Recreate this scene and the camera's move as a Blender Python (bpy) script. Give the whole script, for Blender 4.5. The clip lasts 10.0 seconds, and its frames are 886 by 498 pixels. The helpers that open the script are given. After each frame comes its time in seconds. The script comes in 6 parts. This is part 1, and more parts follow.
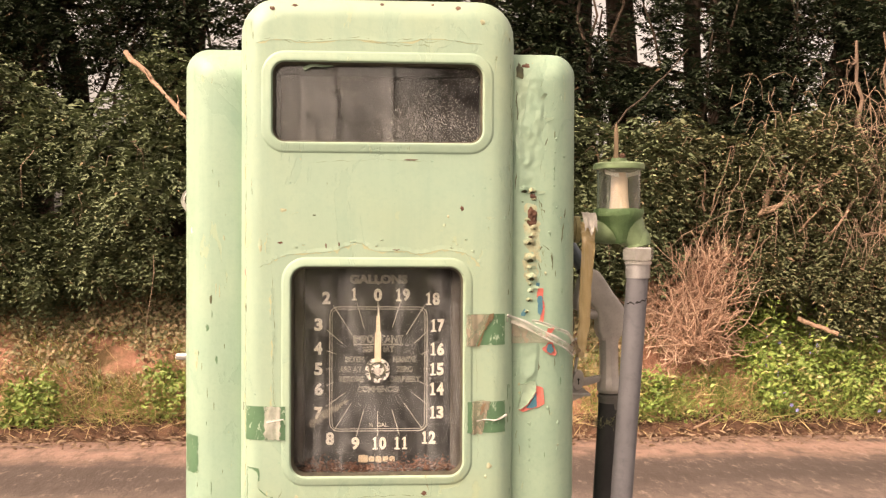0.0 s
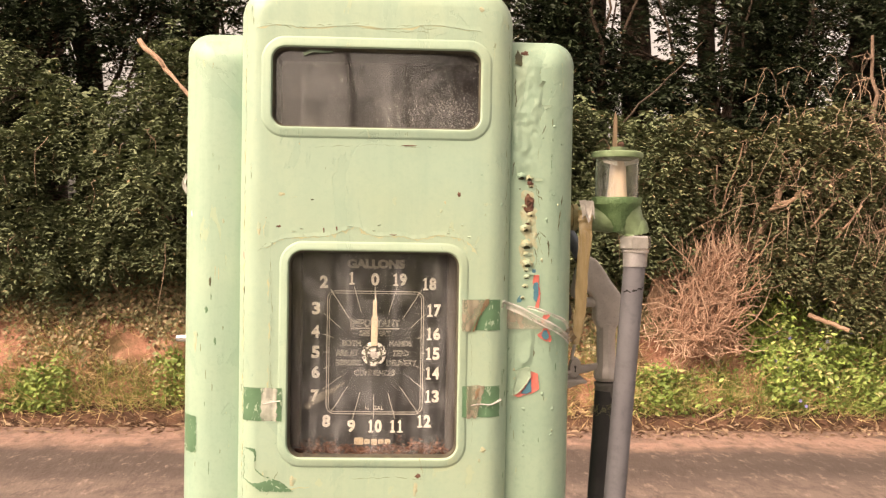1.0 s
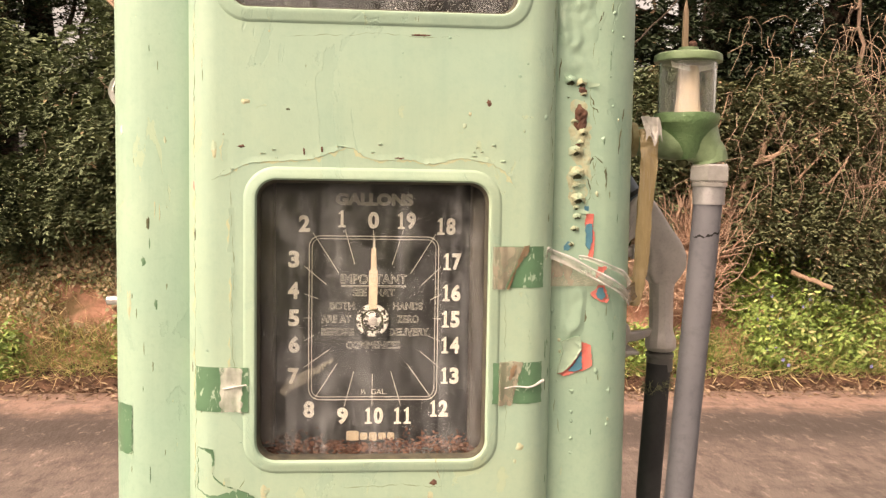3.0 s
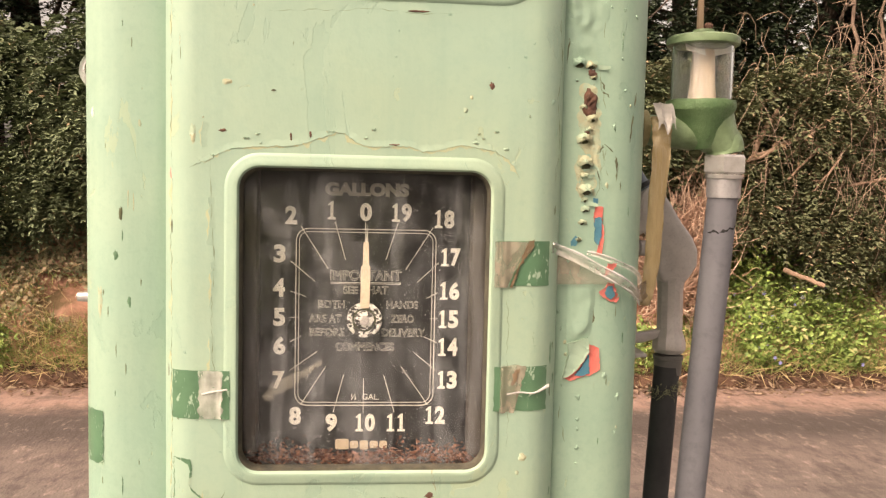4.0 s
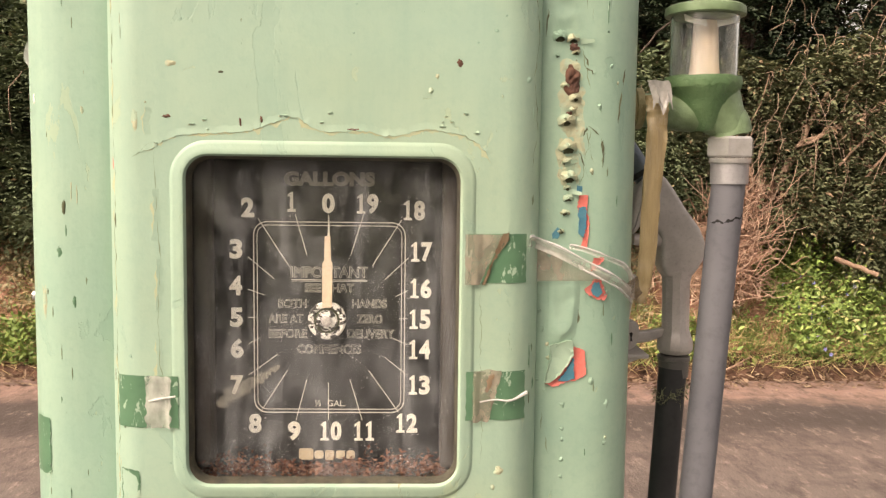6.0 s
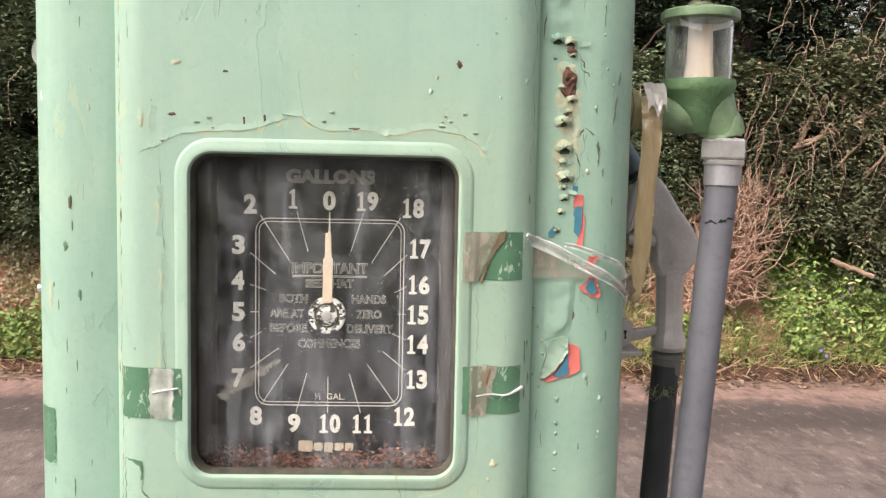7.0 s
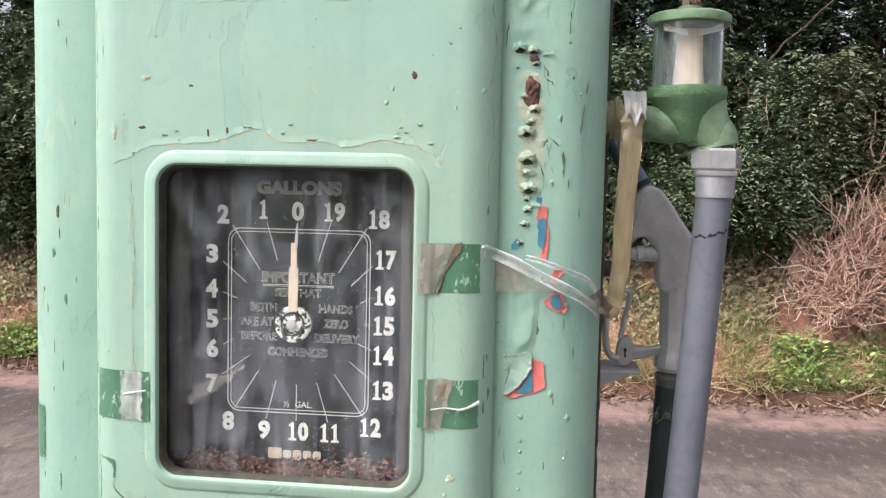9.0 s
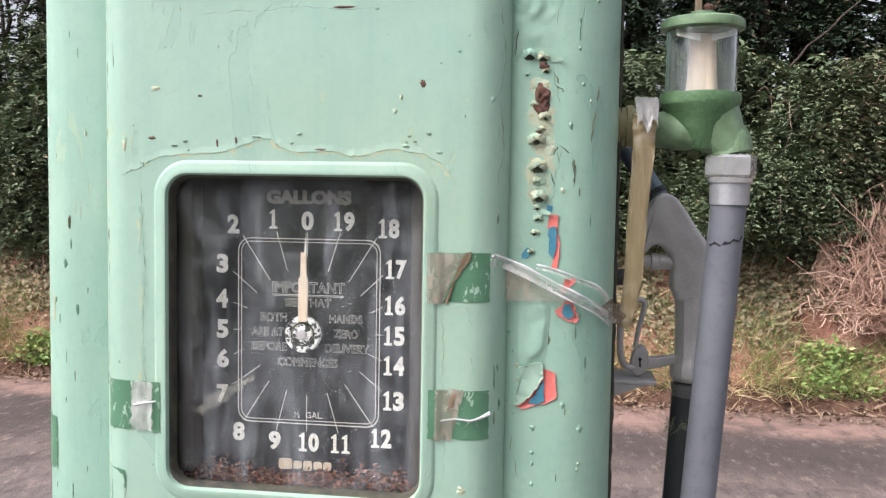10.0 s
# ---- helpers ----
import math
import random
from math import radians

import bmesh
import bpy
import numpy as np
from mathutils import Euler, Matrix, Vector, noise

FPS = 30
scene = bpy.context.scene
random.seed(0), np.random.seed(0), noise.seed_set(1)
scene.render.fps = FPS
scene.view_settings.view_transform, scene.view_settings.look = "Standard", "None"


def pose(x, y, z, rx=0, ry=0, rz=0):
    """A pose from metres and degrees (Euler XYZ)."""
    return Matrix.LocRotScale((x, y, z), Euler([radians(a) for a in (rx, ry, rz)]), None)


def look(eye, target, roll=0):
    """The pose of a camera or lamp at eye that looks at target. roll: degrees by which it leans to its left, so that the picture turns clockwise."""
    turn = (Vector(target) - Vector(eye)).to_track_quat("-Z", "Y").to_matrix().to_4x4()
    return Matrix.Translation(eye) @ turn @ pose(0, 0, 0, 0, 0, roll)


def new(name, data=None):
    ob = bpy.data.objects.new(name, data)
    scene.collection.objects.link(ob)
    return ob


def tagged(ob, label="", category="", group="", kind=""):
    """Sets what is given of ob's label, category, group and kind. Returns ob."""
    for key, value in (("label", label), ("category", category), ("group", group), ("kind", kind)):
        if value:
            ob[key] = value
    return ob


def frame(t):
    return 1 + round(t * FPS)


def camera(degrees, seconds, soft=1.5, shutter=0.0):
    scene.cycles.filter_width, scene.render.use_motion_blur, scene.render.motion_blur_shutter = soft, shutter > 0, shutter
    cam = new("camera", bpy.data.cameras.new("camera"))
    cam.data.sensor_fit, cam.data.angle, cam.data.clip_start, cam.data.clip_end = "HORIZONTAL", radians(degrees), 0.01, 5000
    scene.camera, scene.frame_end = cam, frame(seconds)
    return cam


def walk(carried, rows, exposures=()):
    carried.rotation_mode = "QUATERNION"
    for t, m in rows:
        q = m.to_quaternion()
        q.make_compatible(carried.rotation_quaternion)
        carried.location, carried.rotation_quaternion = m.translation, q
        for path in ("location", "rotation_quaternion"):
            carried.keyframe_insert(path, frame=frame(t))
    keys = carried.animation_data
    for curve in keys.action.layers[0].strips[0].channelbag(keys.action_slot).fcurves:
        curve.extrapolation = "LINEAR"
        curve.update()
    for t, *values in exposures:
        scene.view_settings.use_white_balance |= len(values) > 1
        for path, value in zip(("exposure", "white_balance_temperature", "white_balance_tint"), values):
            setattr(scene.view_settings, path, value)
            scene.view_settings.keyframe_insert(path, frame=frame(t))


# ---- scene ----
cam = camera(54.1, 10.0, soft=1.3)
METRES, EYE, TILT, LEAN, TURN = 0.76, 1.67, 0.0, 0.0, -3.1
ROWS = [
    (0.0, 0.0, 0.0, 0.0, 0.0, -0.65, -0.25),
    (0.5, 0.0168, -0.0119, -0.0031, 0.26, -0.82, -0.43),
    (1.0, 0.0291, -0.0129, -0.0118, 0.83, -1.17, -0.94),
    (1.5, 0.0094, 0.0715, -0.0256, 0.88, -1.7, -1.32),
    (2.0, -0.018, 0.2089, -0.0381, 0.13, -2.35, -1.17),
    (2.5, -0.0414, 0.3283, -0.0528, -0.67, -3.21, -0.85),
    (4.0, -0.0607, 0.494, -0.0707, -1.95, -4.07, -1.28),
    (4.5, -0.0283, 0.5472, -0.0701, -1.28, -3.8, -1.34),
    (5.0, 0.001, 0.5862, -0.0739, -0.27, -4.05, -0.92),
    (6.5, 0.042, 0.5892, -0.0703, 1.4, -4.93, -0.77),
    (7.0, 0.0366, 0.5663, -0.0706, 1.05, -4.89, -1.19),
    (7.5, 0.1011, 0.5581, -0.0687, 2.77, -4.75, -1.58),
    (8.0, 0.1748, 0.564, -0.0706, 6.0, -4.51, -1.65),
    (8.5, 0.2223, 0.5777, -0.0713, 8.39, -4.34, -1.47),
    (9.0, 0.2403, 0.5932, -0.0713, 9.78, -4.07, -1.26),
    (9.5, 0.25, 0.6028, -0.0709, 10.74, -3.72, -1.16),
    (10.0, 0.2527, 0.6046, -0.0691, 11.2, -3.63, -0.92),
]
EXPOSURES = [(0.0, 0.72, 9500, 24), (2.5, 0.7, 9200, 22), (4.5, 0.58, 8600, 20), (6.5, 0.52, 7700, 16), (7.5, 0.52, 6150, 14), (10.0, 0.54, 6100, 14)]
walk(cam, [(t, pose(0, 0, EYE, TILT, LEAN, TURN) @ pose(METRES * x, METRES * y, METRES * z, 90 + pitch, roll, yaw)) for t, x, y, z, yaw, pitch, roll in ROWS], EXPOSURES)

# ---- sky and sun: a bright, thinly overcast day ----
SUN_HIGH, SUN_ROUND = 46.0, 232.0
world = bpy.data.worlds.new("sky")
scene.world = world
world.use_nodes = True
wn = world.node_tree
sky = wn.nodes.new("ShaderNodeTexSky")
sky.sky_type, sky.sun_disc = "NISHITA", False
sky.sun_elevation, sky.sun_rotation = radians(SUN_HIGH), radians(SUN_ROUND)
sky.air_density, sky.dust_density, sky.ozone_density = 1.0, 6.0, 0.6
veil = wn.nodes.new("ShaderNodeHueSaturation")  # thin cloud takes most of the blue out of the sky
veil.inputs["Saturation"].default_value, veil.inputs["Value"].default_value = 0.25, 1.15
wn.links.new(sky.outputs[0], veil.inputs["Color"])
wn.links.new(veil.outputs[0], wn.nodes["Background"].inputs[0])
wn.nodes["Background"].inputs[1].default_value = 0.15
lamp = bpy.data.lights.new("sun", "SUN")
lamp.energy, lamp.angle, lamp.color = 2.0, radians(45), (1.0, 0.96, 0.91)
sun = new("sun", lamp)
sun_dir = Vector((math.sin(radians(SUN_ROUND)) * math.cos(radians(SUN_HIGH)), math.cos(radians(SUN_ROUND)) * math.cos(radians(SUN_HIGH)), math.sin(radians(SUN_HIGH))))
sun.matrix_basis = look(sun_dir * 30, (0, 0, 0))


# ---- material tools ----
class Mat:
    """A node material with short calls for its textures."""

    def __init__(self, name, rough=0.6, metal=0.0, spec=0.5):
        self.m = bpy.data.materials.new(name)
        self.m.use_nodes = True
        self.t = self.m.node_tree
        self.b = self.t.nodes["Principled BSDF"]
        self.b.inputs["Roughness"].default_value = rough
        self.b.inputs["Metallic"].default_value = metal
        self.b.inputs["Specular IOR Level"].default_value = spec
        self.co = self.t.nodes.new("ShaderNodeTexCoord").outputs["Object"]

    def put(self, socket, value):
        if isinstance(value, bpy.types.NodeSocket):
            self.t.links.new(value, socket)
        else:
            socket.default_value = (*value, 1.0) if isinstance(value, tuple) and len(value) == 3 and socket.type == "RGBA" else value
        return self

    def stretch(self, x, y, z):
        n = self.t.nodes.new("ShaderNodeMapping")
        n.inputs["Scale"].default_value = (x, y, z)
        self.t.links.new(self.co, n.inputs["Vector"])
        return n.outputs[0]

    def noise(self, scale, detail=4.0, rough=0.55, co=None, warp=0.0):
        n = self.t.nodes.new("ShaderNodeTexNoise")
        n.inputs["Scale"].default_value, n.inputs["Detail"].default_value, n.inputs["Roughness"].default_value = scale, detail, rough
        n.inputs["Distortion"].default_value = warp
        self.t.links.new(co or self.co, n.inputs["Vector"])
        return n.outputs["Fac"]

    def cells(self, scale, feature="DISTANCE_TO_EDGE", co=None):
        n = self.t.nodes.new("ShaderNodeTexVoronoi")
        n.feature = feature
        n.inputs["Scale"].default_value = scale
        self.t.links.new(co or self.co, n.inputs["Vector"])
        return n.outputs["Distance"]

    def ramp(self, fac, *stops):
        n = self.t.nodes.new("ShaderNodeValToRGB")
        e = n.color_ramp.elements
        while len(e) < len(stops):
            e.new(0.5)
        for k, (at, c) in zip(e, stops):
            k.position = at
            k.color = (c, c, c, 1) if isinstance(c, (int, float)) else (*c, 1)
        self.t.links.new(fac, n.inputs[0])
        return n.outputs[0]

    def mix(self, fac, a, b, how="MIX"):
        n = self.t.nodes.new("ShaderNodeMix")
        n.data_type, n.blend_type = "RGBA", how
        for key, v in (("Factor_Float", fac), ("A_Color", a), ("B_Color", b)):
            s = next(i for i in n.inputs if i.identifier == key)
            self.put(s, v)
        return n.outputs[2]

    def maths(self, how, a, b=0.0):
        n = self.t.nodes.new("ShaderNodeMath")
        n.operation = how
        self.put(n.inputs[0], a).put(n.inputs[1], b)
        return n.outputs[0]

    def island(self):
        return self.t.nodes.new("ShaderNodeNewGeometry").outputs["Random Per Island"]

    def each(self):
        return self.t.nodes.new("ShaderNodeObjectInfo").outputs["Random"]

    def bump(self, *pairs):
        last = None
        for height, strength, dist in pairs:
            n = self.t.nodes.new("ShaderNodeBump")
            n.inputs["Strength"].default_value, n.inputs["Distance"].default_value = strength, dist
            self.t.links.new(height, n.inputs["Height"])
            if last:
                self.t.links.new(last, n.inputs["Normal"])
            last = n.outputs[0]
        self.t.links.new(last, self.b.inputs["Normal"])
        return self

    def set(self, **values):
        names = dict(color="Base Color", rough="Roughness", metal="Metallic", alpha="Alpha", trans="Transmission Weight", ior="IOR", coat="Coat Weight", sub="Subsurface Weight")
        for k, v in values.items():
            self.put(self.b.inputs[names[k]], v)
        return self


def paint_mat(name, light, mid, dark, chips=0.5):
    """Old brushed gloss paint: chalky patches, runs, lost layers with stepped edges, flakes gone to older coats."""
    k = Mat(name, rough=0.42, spec=0.4)
    big = k.noise(3.2, 4, 0.6, warp=0.4)
    runs = k.noise(7, 5, co=k.stretch(7, 7, 0.6))
    col = k.mix(k.ramp(big, (0.35, 0.0), (0.68, 1.0)), light, mid)
    col = k.mix(k.maths("MULTIPLY", k.ramp(runs, (0.48, 0.0), (0.75, 1.0)), 0.35), col, dark)
    col = k.mix(k.maths("MULTIPLY", k.ramp(k.noise(16, 6, 0.7), (0.5, 0.0), (0.72, 1.0)), 0.3), col, tuple(c * 1.12 for c in light))
    fine = k.noise(110, 6, 0.7)
    col = k.mix(k.maths("MULTIPLY", k.ramp(fine, (0.48, 0.0), (0.8, 1.0)), 0.35), col, dark)
    layer = k.ramp(k.noise(11, 7, 0.62, co=k.stretch(1, 1, 0.55), warp=0.7), (0.585, 0.0), (0.592, 1.0))
    layer2 = k.ramp(k.noise(24, 7, 0.62, co=k.stretch(1, 1, 0.45), warp=0.9), (0.635, 0.0), (0.642, 1.0))
    col = k.mix(k.maths("MULTIPLY", layer, 0.22), col, dark)
    col = k.mix(k.maths("MULTIPLY", layer2, 0.3), col, (0.44, 0.50, 0.30))
    chip = k.ramp(k.noise(42, 6, 0.65, co=k.stretch(1, 1, 0.35), warp=0.8), (0.70, 0.0), (0.71, 1.0))
    chip = k.maths("MULTIPLY", chip, chips)
    col = k.mix(chip, col, k.mix(k.ramp(k.noise(14), (0.4, 0.0), (0.6, 1.0)), (0.08, 0.18, 0.10), (0.26, 0.20, 0.11)))
    k.set(color=col, rough=k.ramp(k.noise(22, 5), (0.3, 0.28), (0.75, 0.6)))
    steps_h = k.maths("ADD", k.maths("ADD", layer, layer2), k.maths("MULTIPLY", chip, 1.5))
    k.bump((k.noise(6, 3), 0.4, 0.009), (k.noise(26, 4, 0.6), 0.3, 0.002), (k.noise(70, 5, 0.6, co=k.stretch(1, 1, 0.6)), 0.35, 0.0016), (k.maths("SUBTRACT", 3.0, steps_h), 0.55, 0.0006))
    return k.m


def leaf_mat(name, dark, mid, light, rough=0.45, pale=None, share=0.06):
    """Foliage: every leaf of its own shade, some turned yellow or brown."""
    k = Mat(name, rough=rough, spec=0.35)
    r = k.island()
    stops = [(0.0, dark), (0.5, mid), (0.93, light)]
    if pale:
        stops = [(0.0, dark), (0.45, mid), (1.0 - share - 0.02, light), (1.0 - share, pale)]
    col = k.ramp(r, *stops)
    col = k.mix(k.ramp(k.noise(2.2, 3), (0.3, 0.0), (0.7, 0.6)), col, dark)
    k.set(color=col)
    k.b.inputs["Transmission Weight"].default_value = 0.0
    return k.m


def plain_mat(name, a, b, scale=20, rough=0.6, metal=0.0, spec=0.5, bump=0.3, dist=0.002, stretch=(1, 1, 1)):
    """Two shades mottled at two scales, with a grain in the relief."""
    k = Mat(name, rough=rough, metal=metal, spec=spec)
    co = k.stretch(*stretch)
    n1, n2 = k.noise(scale, 5, co=co), k.noise(scale * 7, 4, 0.7, co=co)
    col = k.mix(k.ramp(n1, (0.3, 0.0), (0.7, 1.0)), a, b)
    col = k.mix(k.ramp(n2, (0.5, 0.0), (0.85, 0.5)), col, tuple(c * 0.5 for c in a))
    k.set(color=col, rough=k.ramp(n1, (0.25, max(0.05, rough - 0.15)), (0.8, min(1.0, rough + 0.15))))
    k.bump((n1, bump, dist), (n2, bump, dist * 0.3))
    return k.m


GREEN = paint_mat("pale_green_paint", (0.345, 0.46, 0.34), (0.30, 0.44, 0.35), (0.22, 0.36, 0.29), 0.6)
GREEN_COL = paint_mat("pale_green_paint_on_columns", (0.328, 0.46, 0.348), (0.258, 0.41, 0.322), (0.17, 0.308, 0.24), 0.8)
GREEN_CAST = plain_mat("green_painted_casting", (0.08, 0.17, 0.07), (0.15, 0.26, 0.12), 40, 0.5, bump=1.0, dist=0.005)
GREEN_PIPE = plain_mat("green_painted_pipe", (0.25, 0.36, 0.21), (0.11, 0.17, 0.08), 34, 0.4, bump=0.7, dist=0.003)
def old_coat():
    k = Mat("older_dark_green_coat", rough=0.4)
    col = k.mix(k.ramp(k.noise(30, 5), (0.3, 0.0), (0.7, 1.0)), (0.065, 0.16, 0.09), (0.10, 0.215, 0.125))
    spot = k.ramp(k.noise(130, 5, 0.65, co=k.stretch(1, 1, 0.45), warp=0.5), (0.60, 0.0), (0.62, 1.0))
    k.set(color=k.mix(spot, col, (0.33, 0.45, 0.34))).bump((spot, 0.5, 0.0006), (k.noise(60), 0.3, 0.001))
    return k.m


OLD_GREEN = old_coat()
RUST = plain_mat("rust", (0.075, 0.036, 0.028), (0.18, 0.085, 0.055), 90, 0.85, bump=1.0, dist=0.003)
def blister_mat():
    """Lumps where green, beige undercoat and rust show side by side."""
    k = Mat("blistered_undercoat", rough=0.6)
    n = k.noise(75, 5, 0.6)
    col = k.mix(k.ramp(n, (0.42, 0.0), (0.55, 1.0)), (0.34, 0.45, 0.33), (0.42, 0.43, 0.29))
    col = k.mix(k.ramp(k.noise(120, 5, 0.65, warp=0.5), (0.60, 0.0), (0.70, 1.0)), col, (0.24, 0.16, 0.10))
    k.set(color=col).bump((n, 0.8, 0.003), (k.noise(300, 4), 0.5, 0.001))
    return k.m


BLISTER = blister_mat()
UNDERCOAT = plain_mat("yellowish_undercoat", (0.40, 0.46, 0.31), (0.45, 0.46, 0.28), 90, 0.6, bump=0.5, dist=0.0006)
SEAM = plain_mat("shadowed_paint_crack", (0.13, 0.17, 0.10), (0.21, 0.26, 0.16), 60, 0.8)
RED_COAT = plain_mat("faded_red_coat", (0.72, 0.15, 0.12), (0.66, 0.20, 0.17), 40, 0.5)
BLUE_COAT = plain_mat("blue_coat", (0.04, 0.16, 0.24), (0.07, 0.24, 0.30), 60, 0.5)
# Dirt in cracks; also painted as the shade under burst blisters.
CRACK = plain_mat("dirty_crack_and_blister_shade", (0.045, 0.05, 0.03), (0.12, 0.13, 0.07), 50, 0.9)
STEEL = plain_mat("dull_cast_aluminium", (0.47, 0.43, 0.415), (0.60, 0.555, 0.535), 45, 0.42, metal=0.3, bump=0.35, dist=0.0012)
ZINC = plain_mat("worn_zinc_plating", (0.80, 0.77, 0.76), (0.58, 0.55, 0.53), 50, 0.2, metal=0.6, bump=0.3, dist=0.001)
HOSE = plain_mat("grey_rubber_hose", (0.15, 0.15, 0.17), (0.19, 0.19, 0.21), 12, 0.62, spec=0.3, bump=0.3, dist=0.0012)
HOSE_DARK = plain_mat("black_rubber_hose", (0.03, 0.03, 0.032), (0.05, 0.05, 0.052), 14, 0.6, spec=0.3)
DIAL = plain_mat("black_enamel_dial", (0.0065, 0.0072, 0.0088), (0.017, 0.0172, 0.0185), 14, 0.45, bump=0.2, dist=0.0008)
BOX_IN = plain_mat("grimy_brown_dial_box", (0.022, 0.020, 0.018), (0.062, 0.048, 0.038), 22, 0.7, stretch=(1, 1, 0.25))
CREAM = plain_mat("yellowed_cream_enamel", (0.87, 0.85, 0.79), (0.80, 0.75, 0.64), 60, 0.5, bump=0.1, dist=0.0004)
LINE = plain_mat("thin_cream_line_paint", (0.80, 0.77, 0.70), (0.66, 0.62, 0.54), 90, 0.6)
FADED = plain_mat("faded_grey_lettering", (0.34, 0.32, 0.28), (0.25, 0.23, 0.20), 120, 0.7)
GOLD = plain_mat("tarnished_gold_transfer", (0.55, 0.42, 0.28), (0.68, 0.58, 0.44), 120, 0.6)
def hub_mat():
    k = Mat("flaking_white_hub", rough=0.5)
    gone = k.ramp(k.noise(150, 5, 0.6, warp=0.4), (0.50, 0.0), (0.53, 1.0))
    k.set(color=k.mix(gone, (0.80, 0.78, 0.73), (0.035, 0.03, 0.028))).bump((gone, -0.8, 0.0012))
    return k.m


HUB = hub_mat()
# Near-black colour for the shade inside window box, keyhole and split; also paint loss.
DARK = plain_mat("shade_and_paint_loss_black", (0.012, 0.012, 0.012), (0.03, 0.028, 0.026), 10, 0.9)
WOOD = plain_mat("weathered_splinter", (0.26, 0.18, 0.12), (0.36, 0.27, 0.19), 40, 0.8, stretch=(1, 1, 0.2))
FILTER = plain_mat("pale_paper_filter", (0.78, 0.62, 0.46), (0.70, 0.56, 0.42), 25, 0.8, bump=0.2)
BARK = plain_mat("brown_bark", (0.045, 0.032, 0.025), (0.11, 0.075, 0.055), 9, 0.9, bump=1.0, dist=0.03, stretch=(1, 1, 0.25))
DEADWOOD = plain_mat("pale_dead_wood", (0.30, 0.19, 0.13), (0.44, 0.30, 0.22), 14, 0.85, bump=0.6, dist=0.01)
DARK_TWIG = plain_mat("dark_dry_twigs", (0.15, 0.10, 0.075), (0.25, 0.17, 0.125), 8, 0.9, bump=0.2)
TAN_TWIG = plain_mat("tan_dry_twigs", (0.30, 0.20, 0.145), (0.45, 0.32, 0.24), 8, 0.9, bump=0.2)
STRAW = leaf_mat("dry_straw", (0.300, 0.210, 0.105), (0.540, 0.390, 0.210), (0.690, 0.540, 0.300), 0.8)
GRASS = leaf_mat("mixed_verge_grass", (0.121, 0.190, 0.052), (0.276, 0.345, 0.103), (0.586, 0.517, 0.241), 0.6)
LIGHT_LEAF = leaf_mat("mid_green_evergreen_leaves", (0.086, 0.115, 0.061), (0.147, 0.187, 0.097), (0.210, 0.248, 0.131), 0.65, (0.34, 0.24, 0.14), 0.012)
MIXED_LEAF = leaf_mat("browning_mixed_leaves", (0.080, 0.096, 0.049), (0.143, 0.160, 0.081), (0.215, 0.222, 0.118), 0.7, (0.38, 0.25, 0.16), 0.07)
MID_LEAF = leaf_mat("soft_green_evergreen_leaves", (0.058, 0.078, 0.039), (0.104, 0.134, 0.064), (0.155, 0.18, 0.088), 0.7, (0.28, 0.19, 0.11), 0.02)
YEW = leaf_mat("dark_evergreen_leaves", (0.026, 0.040, 0.020), (0.066, 0.094, 0.042), (0.125, 0.15, 0.068), 0.6, (0.20, 0.13, 0.05), 0.012)
# Conifer needles taken near black to carry the shade inside the wood.
CROWN = leaf_mat("shaded_black_green_needles", (0.014, 0.024, 0.013), (0.028, 0.046, 0.021), (0.048, 0.070, 0.032), 0.55, (0.12, 0.07, 0.04), 0.03)
IVY = leaf_mat("yellowing_ivy_leaves", (0.13, 0.135, 0.068), (0.27, 0.235, 0.13), (0.42, 0.335, 0.21), 0.65, (0.48, 0.34, 0.22), 0.25)
PERI = leaf_mat("fresh_green_leaves", (0.10, 0.165, 0.04), (0.21, 0.31, 0.075), (0.38, 0.48, 0.14), 0.5, (0.48, 0.42, 0.2), 0.06)
VIOLET = leaf_mat("violet_blue_petals", (0.30, 0.30, 0.66), (0.40, 0.40, 0.76), (0.5, 0.5, 0.85), 0.6)
LITTER = leaf_mat("dead_leaf_litter", (0.12, 0.075, 0.05), (0.26, 0.17, 0.12), (0.42, 0.31, 0.21), 0.8)
SPECKS = leaf_mat("pale_dust_specks", (0.20, 0.19, 0.18), (0.40, 0.39, 0.37), (0.75, 0.74, 0.72), 0.8)
FLAKES = leaf_mat("rusty_flakes", (0.06, 0.02, 0.012), (0.17, 0.06, 0.035), (0.30, 0.15, 0.10), 0.85)


